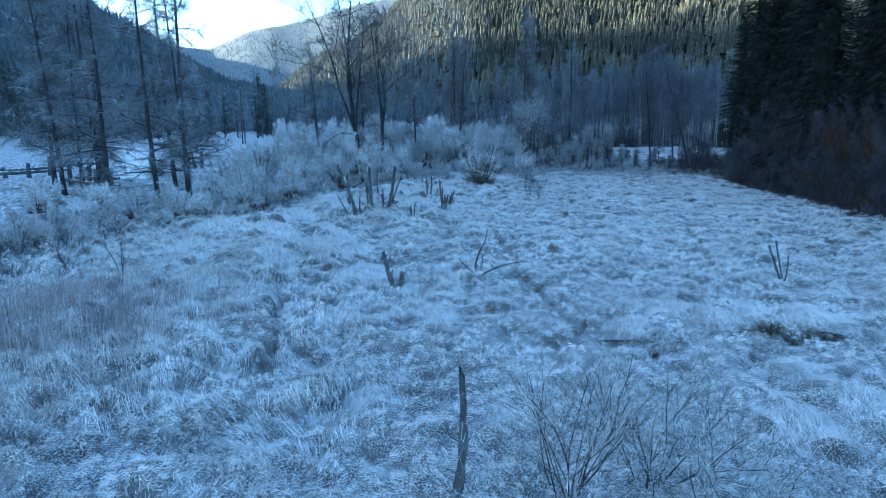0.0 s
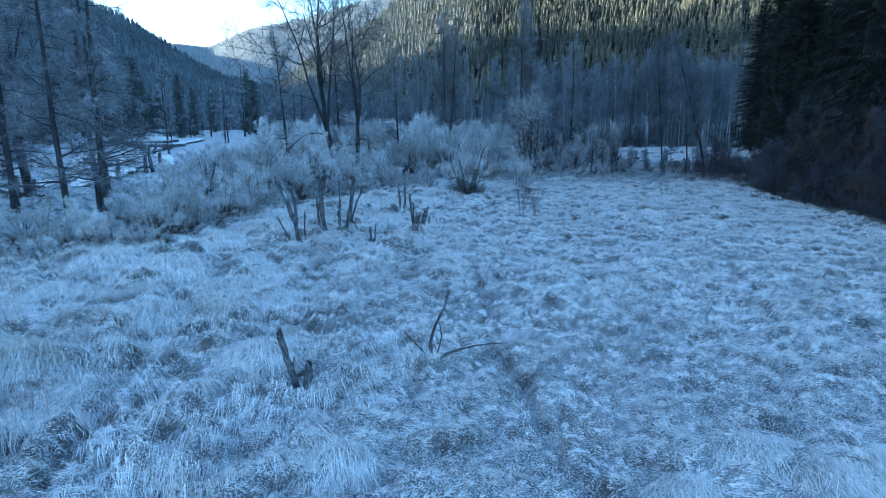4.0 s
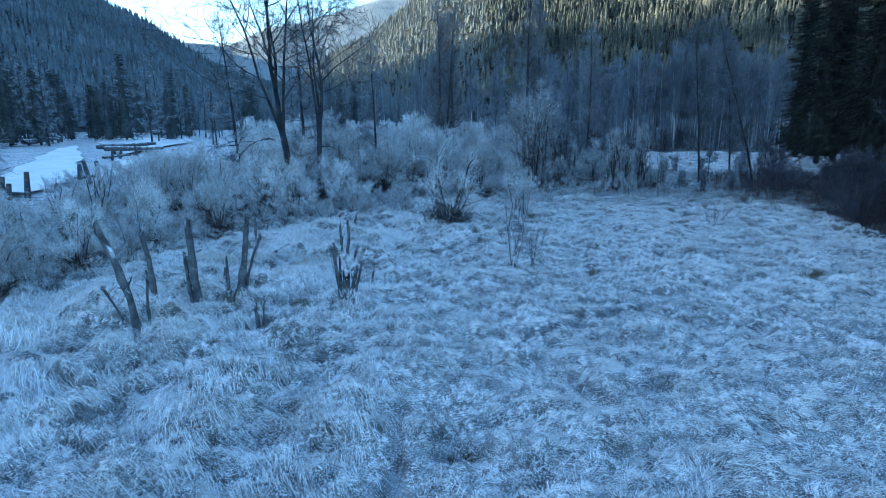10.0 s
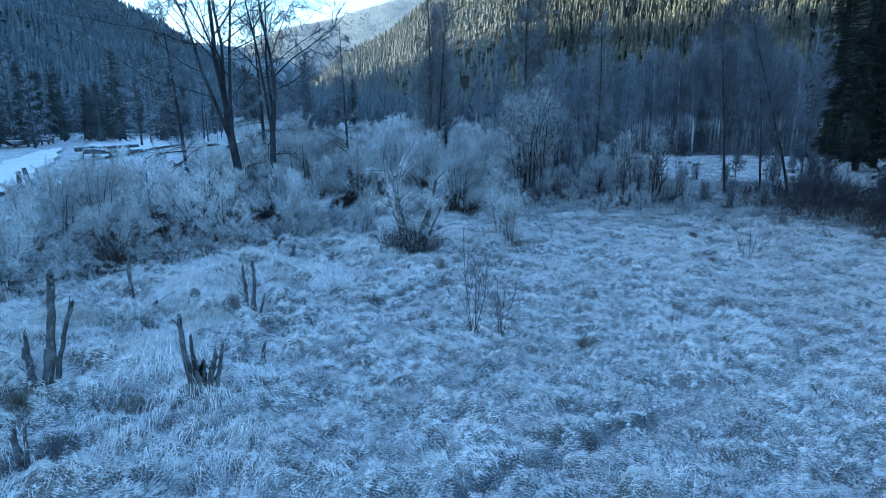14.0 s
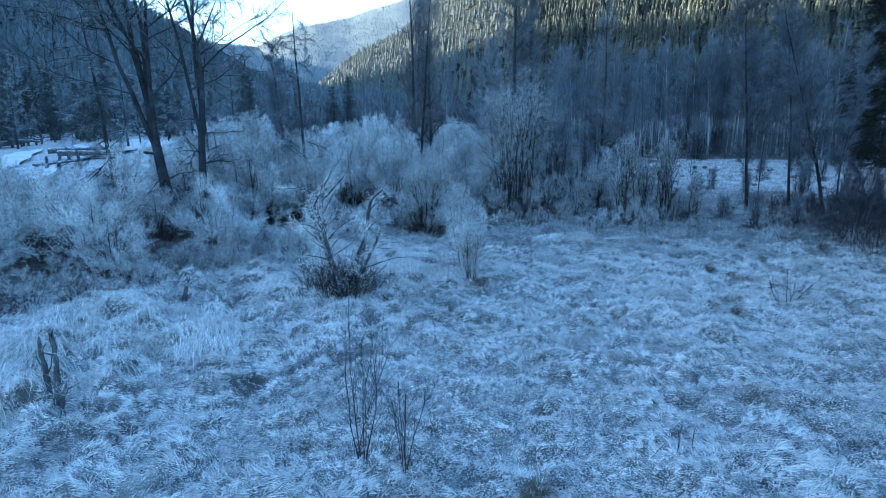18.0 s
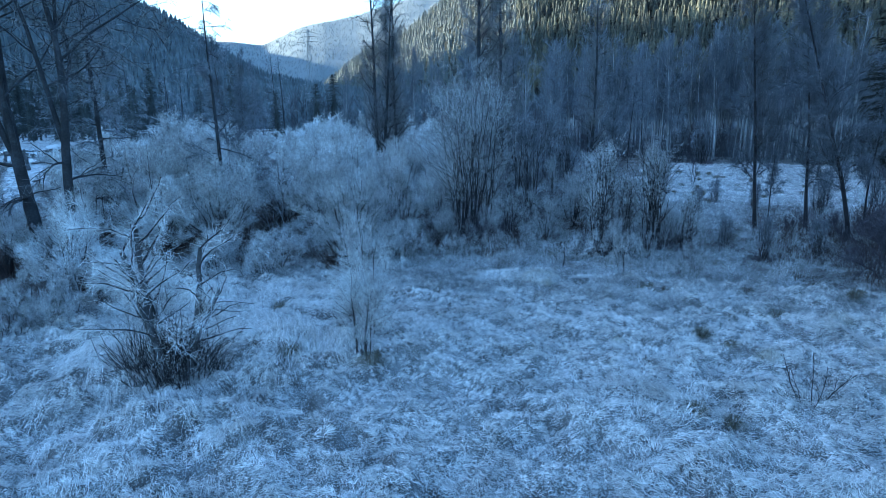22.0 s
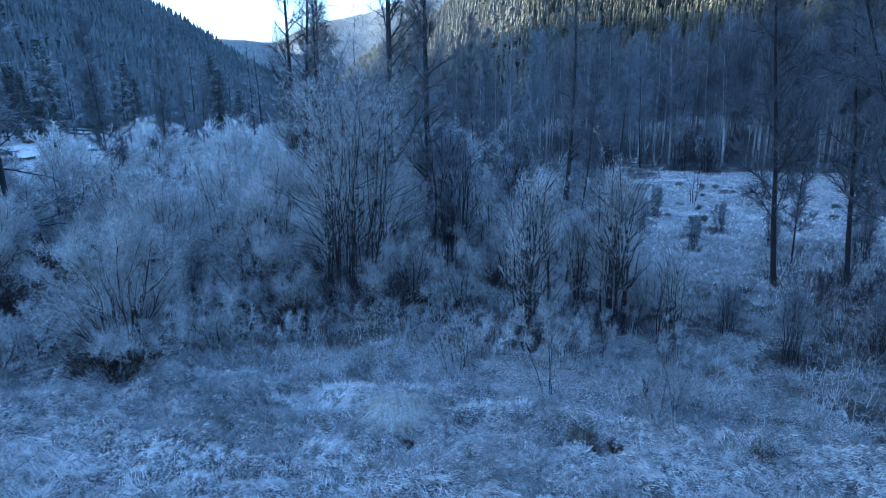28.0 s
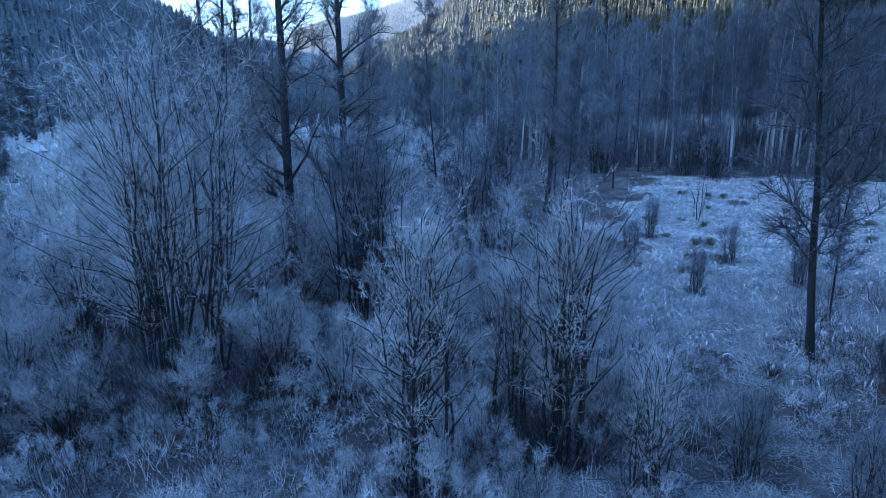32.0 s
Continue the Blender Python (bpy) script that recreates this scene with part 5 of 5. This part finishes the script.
small_shrub(9.8, 91.5, 214, 3.0, 0.25, 4, 4, 90, "lone sapling on the clearing")
small_shrub(-25.0, 43.8, 215, 3.6, 0.35, 4, 5, 120, "dark sapling above the thicket", M_TWIG2)
small_shrub(-22.7, 43.9, 216, 3.4, 0.4, 5, 5, 130, "crooked dark sapling in the thicket", M_TWIG2, stem_r=0.014)


def old_willow():
    """Broken-topped willow with a dark mass of suckers round its foot."""
    root = new("old_willow")
    root.matrix_basis = spot(-6.3, 50.0)
    rg = random.Random(77)
    feed = []
    for dx, dy, h, r in [(-0.9, 0.2, 3.6, 0.10), (-0.3, -0.2, 3.0, 0.12), (0.9, 0.1, 3.2, 0.10), (0.35, 0.3, 1.9, 0.11), (-1.3, 0.4, 2.6, 0.07), (1.3, -0.2, 2.3, 0.07), (0.1, -0.3, 2.5, 0.08)]:
        c = grow(rg, (dx * 0.4, dy, -0.1), (dx * 0.28, dy * 0.2, 1), h, r, r * 0.45, 7, 0.06, 0.0)
        own = [c] + [grow(rg, c[i][:3], side_way(rg, c, i, 0.9, 0.05), rg.uniform(0.7, 1.7), 0.025, 0.007, 5, 0.18, -0.06) for i in (2, 3, 4, 5, 5, 6, 6, 7)]
        st = part_mesh("stem", tube_mesh("stem", own[:1], 7, M_DEAD), root)
        for b in own[1:]:
            part_mesh("bough", tube_mesh("bough", [b], 5, M_STEM), st)
        feed += own[1:]
    suckers = []
    for k in range(420):
        a = rg.uniform(0, 6.28)
        q = rg.uniform(0.1, 1.0)
        suckers.append(grow(rg, (1.3 * q * math.cos(a), 1.0 * q * math.sin(a), -0.1), (0.25 * math.cos(a), 0.25 * math.sin(a), 1), rg.uniform(0.5, 1.7) * (1.2 - 0.5 * q), 0.010, 0.005, 5, 0.26, 0))
    tagged(part_mesh("sucker_mass", tube_mesh("sucker_mass", suckers, 3, M_STEM), root, "dark suckers crowding the foot"), kind="stuff")
    rs = np.random.RandomState(9)
    b, d = sample_chains(rs, suckers, 1500, 0.3)
    v, f = slivers(rs, b, 0.4 * d + rs.normal(0, 0.55, d.shape), rs.uniform(0.1, 0.32, 1500), 0.010)
    tagged(part_mesh("sucker_frost", fast_mesh("sucker_frost", v, f, M_TWIG, False), root, "white frosted sucker tips"), kind="stuff")
    v, f = spray(np.random.RandomState(8), feed, 3200, 0.12, 0.5, 0.0065, 0.4, 0.75, -0.2, 0.2)
    tagged(part_mesh("twig_mass", fast_mesh("twig_mass", v, f, M_TWIG, False), root, "white frosted drooping twigs"), kind="stuff")
    tagged(root, "old broken-topped willow with frosted drooping twigs and dark foot", "tree")


old_willow()


# ---- grass tussocks ----
def tussock(seed, mat, label):
    rs = np.random.RandomState(seed)
    n = 260
    a = rs.uniform(0, 6.283, n)
    ln, up = rs.uniform(0.2, 0.6, n), rs.uniform(0.08, 0.36, n)
    r0 = 0.16 * np.sqrt(rs.rand(n))
    dx, dy = np.cos(a), np.sin(a)
    b = np.stack([dx * r0, dy * r0, np.full(n, -0.1)], 1)
    m = b + np.stack([dx * ln * 0.4, dy * ln * 0.4, up + 0.1], 1)
    t = b + np.stack([dx * ln, dy * ln, up * rs.uniform(0.1, 0.9, n) + 0.05], 1)
    s = np.stack([-dy, dx, np.zeros(n)], 1) * 0.005
    v = np.stack([b - s, b + s, m + s, m - s, t], 1).reshape(-1, 3)
    o = np.arange(n)[:, None] * 5
    f = np.concatenate([o + np.array([[0, 1, 2]]), o + np.array([[0, 2, 3]]), o + np.array([[3, 2, 4]])])
    return tagged(new("grass_tussock", fast_mesh("grass_tussock", v, f, mat, False)), label, "tussock", "tussocks on the marsh")


TUS = [tussock(1, M_TUSSOCK, "brown sedge tussock rimmed with frost"), tussock(2, M_TUSSOCK, "brown sedge tussock rimmed with frost"), tussock(3, M_LANK, "buff frosted grass tussock")]
for x, y, s, k in [(8.5, 41.4, 1.3, 0), (9.0, 41.7, 1.2, 1), (10.2, 36.5, 0.9, 2), (1.2, 40.8, 1.0, 0), (6.0, 55.8, 1.1, 1), (8.4, 58.2, 1.3, 0), (7.4, 54.4, 1.2, 2), (5.3, 51.1, 1.0, 0), (6.0, 51.0, 0.9, 1), (4.8, 60.2, 1.2, 0), (9.8, 57.6, 1.4, 2), (3.8, 54.6, 0.8, 2), (6.6, 55.1, 0.8, 0),
                   (7.3, 54.6, 1.0, 1), (-1.4, 55.6, 0.9, 0), (-8.0, 35.3, 1.3, 0), (-9.9, 34.6, 1.6, 0), (-11.3, 34.4, 1.5, 1), (-12.6, 36.0, 1.4, 2), (-10.0, 40.2, 1.6, 2), (-10.8, 41.0, 1.5, 2), (-11.6, 44.5, 1.5, 2), (-4.2, 51.7, 1.3, 1), (-1.9, 51.6, 1.3, 0), (1.4, 59.4, 1.2, 2), (-6.3, 54.8, 1.3, 0), (1.1, 40.7, 0.8, 1),
                   (11.0, 60.0, 1.3, 0), (12.2, 57.0, 1.2, 1), (13.5, 52.0, 1.3, 0), (12.6, 49.0, 1.1, 2), (14.0, 43.0, 1.3, 1), (13.2, 38.0, 1.2, 0), (15.0, 34.0, 1.3, 1), (10.8, 27.4, 1.3, 0), (12.0, 28.6, 1.2, 1), (14.2, 30.5, 1.3, 0), (-16.0, 28.6, 1.5, 2), (-15.2, 31.0, 1.5, 0), (-15.2, 36.5, 1.4, 2), (3.0, 66.2, 1.2, 0), (7.6, 63.6, 1.1, 1), (6.0, 69.0, 1.3, 0), (9.0, 69.5, 1.3, 1), (1.2, 63.9, 1.1, 0)] + [(7 + 12 * random.Random(k).random(), 79 + 24 * random.Random(k + 99).random(), 1.0 + 0.6 * random.Random(k + 50).random(), k % 2) for k in range(34)]:
    copy_thing(TUS[k], spot(x, y, rng.uniform(0, 6.28), s * 0.62))
PEAT = tussock(5, M_PEAT, "dark hollow-edge sedge with bare peat")
for x, y, s in [(1.9, 14.7, 0.8), (2.5, 14.6, 0.7), (5.0, 15.9, 1.0), (5.5, 15.8, 1.3), (6.1, 15.8, 1.3), (6.7, 15.9, 1.2), (7.2, 16.0, 0.9), (-1.7, 28.1, 0.9), (-1.3, 28.2, 0.8), (-4.0, 25.4, 0.9), (-4.5, 25.7, 0.7), (4.4, 60.1, 1.0), (4.9, 60.0, 1.1), (5.4, 60.1, 0.9),
                (8.4, 58.2, 0.8), (1.6, 59.0, 0.8), (-10.2, 29.6, 1.0), (-9.8, 29.9, 0.9), (8.6, 35.4, 0.9), (9.3, 35.6, 0.8), (2.3, 31.4, 0.7), (11.4, 27.4, 0.9), (12.5, 29.0, 0.9), (-11.2, 33.4, 1.2), (-11.6, 34.6, 1.1), (-9.7, 34.9, 1.0), (-2.1, 51.8, 1.1), (-5.2, 51.6, 1.0), (8.0, 60.5, 1.0), (10.2, 61.2, 1.0), (0.6, 64.6, 1.0), (2.2, 66.8, 1.0), (7.4, 67.2, 1.2), (9.4, 70.8, 1.3), (11.6, 70.2, 1.4), (13.4, 69.0, 1.4), (12.4, 71.6, 1.3), (14.6, 68.2, 1.4), (-4.5, 62.0, 1.0), (-8.6, 61.2, 1.1)]:
    copy_thing(PEAT, spot(x, y, rng.uniform(0, 6.28), s * (0.68 if y < 17 and x > 4 else 0.6), -0.08))
hide_master(PEAT)
for m in TUS:
    hide_master(m)


# ---- hummocks of combed grass ----
def hummock(seed, mat, label):
    """A low dome thatched with long grass combed over to one side; radius about one."""
    rs = np.random.RandomState(seed)
    n, seg = 1000, 4
    high = 0.42

    def dome(px, py):
        return high * np.exp(-(px ** 2 + py ** 2) / 0.55) - 0.08

    a, q = rs.uniform(0, 6.283, n), 0.85 * np.sqrt(rs.rand(n))
    px, py = q * np.cos(a), q * np.sin(a)
    way = np.arctan2(0.3 * py - 0.5, 0.3 * px + 0.2) + rs.normal(0, 0.4, n)
    ln = rs.uniform(0.35, 0.85, n) / seg
    lift = rs.uniform(0.02, 0.2, n)
    w = rs.uniform(0.003, 0.0075, n)
    rows = []
    for i in range(seg + 1):
        t = i / seg
        z = dome(px, py) + lift * math.sin(min(1.0, t * 1.25) * math.pi) * 1.3
        side = np.stack([-np.sin(way), np.cos(way), np.zeros(n)], 1) * (w * (1.0 - 0.8 * t))[:, None]
        c = np.stack([px, py, z], 1)
        rows += [c - side, c + side]
        way = way + rs.normal(0, 0.22, n)
        px, py = px + np.cos(way) * ln, py + np.sin(way) * ln
    v = np.stack(rows, 1).reshape(-1, 3)
    k = 2 * (seg + 1)
    o = np.arange(n)[:, None] * k
    f = np.concatenate([o + np.array([[2 * i, 2 * i + 1, 2 * i + 3, 2 * i + 2]]) for i in range(seg)])
    root = new("grass_hummock")
    tagged(part_mesh("combed_grass", fast_mesh("combed_grass", v, f, mat, False), root), kind="stuff")
    g = np.linspace(-1.15, 1.15, 13)
    X, Y = np.meshgrid(g, g, indexing="ij")
    vv = np.stack([X, Y, dome(X, Y) - 0.03 - 0.25 * np.clip(np.hypot(X, Y) - 0.7, 0, 1)], -1).reshape(-1, 3)
    i = (np.arange(12)[:, None] * 13 + np.arange(12)[None, :]).ravel()
    part_mesh("mound", fast_mesh("mound", vv, np.stack([i, i + 13, i + 14, i + 1], -1), M_GROUND), root)
    return tagged(root, label, "hummock", "hummocks of combed grass")


HUM = [hummock(1, M_GRASS, "hummock of long frost-white grass combed to one side"), hummock(2, M_GRASS, "hummock of long frost-white grass combed to one side"), hummock(3, M_LANK, "buff hummock of lank grass edged with frost")]
for x, y, s, k in [(-4.9, 52.6, 1.5, 0), (-3.2, 52.9, 1.1, 1), (-6.6, 53.4, 1.2, 0), (1.1, 60.0, 0.7, 2), (-13.0, 33.5, 1.6, 0), (-9.6, 40.4, 1.2, 2), (-11.5, 42.5, 1.4, 0), (-13.5, 26.0, 1.7, 0), (-11.5, 22.0, 1.5, 1), (-8.4, 24.5, 1.3, 0), (-11.9, 29.0, 1.2, 1), (-8.9, 37.4, 1.2, 1), (-13.4, 38.8, 1.4, 2), (-14.2, 30.8, 1.3, 0), (-7.4, 28.6, 1.0, 1),
                   (-6.6, 19.6, 1.0, 0), (-9.8, 17.4, 1.2, 1), (-7.2, 22.0, 0.9, 2), (-10.2, 26.4, 1.1, 0), (-8.2, 45.4, 1.2, 0), (-10.4, 46.8, 1.3, 1), (-13.2, 45.6, 1.4, 0), (-8.8, 50.6, 1.2, 1), (-9.2, 55.0, 1.3, 0), (-7.4, 57.0, 1.1, 1), (-5.6, 56.4, 1.0, 0), (3.4, 17.2, 0.9, 0), (5.2, 16.9, 0.8, 1), (6.6, 17.0, 0.8, 0), (2.2, 16.0, 0.7, 1), (4.3, 16.6, 0.7, 1), (7.6, 17.2, 0.7, 1), (-3.4, 16.0, 0.8, 0),
                   (-15.6, 23.4, 1.5, 1), (-16.4, 27.0, 1.5, 0), (-12.2, 18.6, 1.3, 2), (4.6, 11.6, 0.9, 0), (6.2, 12.6, 1.0, 1), (7.8, 12.0, 0.9, 0), (5.4, 13.9, 0.8, 1), (8.6, 14.6, 1.0, 0), (-0.8, 10.6, 0.7, 1), (-3.6, 11.2, 0.7, 0), (-1.4, 55.0, 0.8, 0)]:
    copy_thing(HUM[k], spot(x, y, rng.uniform(-0.6, 0.6), s, -0.10 * s) @ Matrix.Diagonal((1, 1, 0.8, 1)))
for m in HUM:
    hide_master(m)


# ---- frozen pond and its logs ----
def pond(name, ring, label):
    pts = []
    for i, (x, y) in enumerate(ring):
        nx, ny_ = ring[(i + 1) % len(ring)]
        for t in (0, 0.25, 0.5, 0.75):
            px, py = x + (nx - x) * t, y + (ny_ - y) * t
            pts.append((px + 1.6 * float(vnoise(px * 0.4, py * 0.4) - 0.5), py + 1.6 * float(vnoise(px * 0.4 + 9, py * 0.4) - 0.5)))
    bm = bmesh.new()
    bm.faces.new([bm.verts.new((x, y, 0.42)) for x, y in pts])
    bmesh.ops.triangulate(bm, faces=bm.faces)
    me = bpy.data.meshes.new(name)
    bm.to_mesh(me)
    bm.free()
    me.materials.append(M_ICE)
    return tagged(new(name, me), label, "pond", kind="structure")


pond("pond", [(-40, 46), (-44, 52), (-45, 56), (-56, 69.4), (-71.4, 87.6), (-87.4, 107.8), (-92, 117), (-67.7, 91.3), (-53.6, 75.1), (-44.8, 66.1), (-41.7, 61.4), (-39.5, 57), (-38, 52), (-36.5, 48)], "frozen beaver pond with pale smooth ice")
pond("pond_arm", [(-96.4, 125.9), (-109.6, 147.7), (-104.8, 153.7), (-94.4, 152.1), (-81.6, 138.5), (-73.7, 117.4), (-64, 95), (-84.1, 116.7)], "arm of the frozen pond behind the logs")
pond("pond_channel", [(-58.3, 86.5), (-53.1, 80.9), (-45.0, 71), (-41.6, 65.5), (-40.3, 65), (-44.4, 72.2), (-53.6, 84)], "narrow iced channel beside the pond")


def log_thing(x, y, length, r, turn, label, pile=1, post=0):
    root = new("fallen_log")
    root.matrix_basis = Matrix.LocRotScale((x, y, 0.45), Euler((0, 0, turn)), (1, 1, 1))
    rg = random.Random(int(x * 3 + y))
    for k in range(pile):
        c = grow(rg, (-length / 2 + rg.uniform(-1, 1), 0.5 * k, r * (1 + 0.8 * (k % 2))), (1, rg.gauss(0, 0.05), 0), length * rg.uniform(0.7, 1.0), r, r * 0.6, 6, 0.02, 0)
        part_mesh("log", tube_mesh("log", [c], 7, M_DEAD), root)
    for k in range(post):
        px = -length / 2 + length * (k + 0.5) / post
        c = grow(rg, (px, rg.uniform(-0.6, 0.6), -0.4), (rg.gauss(0, 0.15), rg.gauss(0, 0.15), 1), rg.uniform(1.2, 2.2), 0.22, 0.16, 3, 0.03, 0)
        part_mesh("stub", tube_mesh("stub", [c], 6, M_DEAD), root)
    return tagged(root, label, "log", "logs by the pond")


log_thing(-68.6, 102, 9, 0.42, 0.78, "dark fallen logs on the ice with an upright stub", 3, 2)
log_thing(-111.5, 171.5, 10, 0.5, 0.6, "tangle of dark logs heaped on the far ice", 5, 4)
log_thing(-137, 182, 28, 0.45, -0.2, "long fallen log lying on the frosted flat", 2, 1)
log_thing(-41.4, 63.6, 2.2, 0.16, 0.9, "pair of old posts by the iced channel", 1, 3)
log_thing(-38.4, 53, 2.6, 0.15, 0.1, "short log with old stumps by the pond", 1, 4)
log_thing(-58.6, 88.4, 6, 0.2, 1.6, "old stakes standing by the channel", 1, 3)
log_thing(-131, 146, 32, 0.3, 1.75, "row of old posts with a rail beyond the pond", 1, 8)
log_thing(-109, 127, 24, 0.4, 2.06, "dark driftwood and stakes along the pond bank", 3, 6)
log_thing(-144, 208, 20, 0.5, 1.2, "far frosted logs by the trees", 3, 3)
log_thing(-38.5, 44, 7, 0.2, -0.3, "fallen pole with stakes by the near pond edge", 2, 4)
log_thing(-50, 52, 9, 0.22, 0.9, "weathered rails and posts at the pond corner", 2, 5)


# ---- power line ----
def pylon(x, y, h):
    root = new("transmission_tower")
    root.matrix_basis = Matrix.Translation((x, y, 40))
    corners = [(-1, -1), (1, -1), (1, 1), (-1, 1)]
    for a, b in corners:
        part_mesh("leg", tube_mesh("leg", [[(a * 3, b * 3, -45, 0.25), (a * 0.7, b * 0.7, h * 0.75, 0.2), (a * 0.3, b * 0.3, h, 0.15)]], 4, M_STEEL), root)
    for z, w in ((h * 0.7, 9), (h * 0.82, 7), (h * 0.93, 5)):
        part_mesh("crossarm", tube_mesh("crossarm", [[(-w, 0, z, 0.18), (0, 0, z + 0.6, 0.25), (w, 0, z, 0.18)]], 4, M_STEEL), root)
    for i in range(6):
        z0, z1 = h * 0.12 * i, h * 0.12 * (i + 1)
        q0, q1 = 3 - 2.3 * z0 / (h * 0.75), 3 - 2.3 * z1 / (h * 0.75)
        part_mesh("brace", tube_mesh("brace", [[(-q0, -q0, z0, 0.12), (q1, -q1, z1, 0.12)]], 4, M_STEEL), root)
        part_mesh("brace", tube_mesh("brace", [[(q0, -q0, z0, 0.12), (-q1, -q1, z1, 0.12)]], 4, M_STEEL), root)
    return tagged(root, "grey lattice transmission tower on the far slope", "pylon")


pylon(-248, 520, 34)
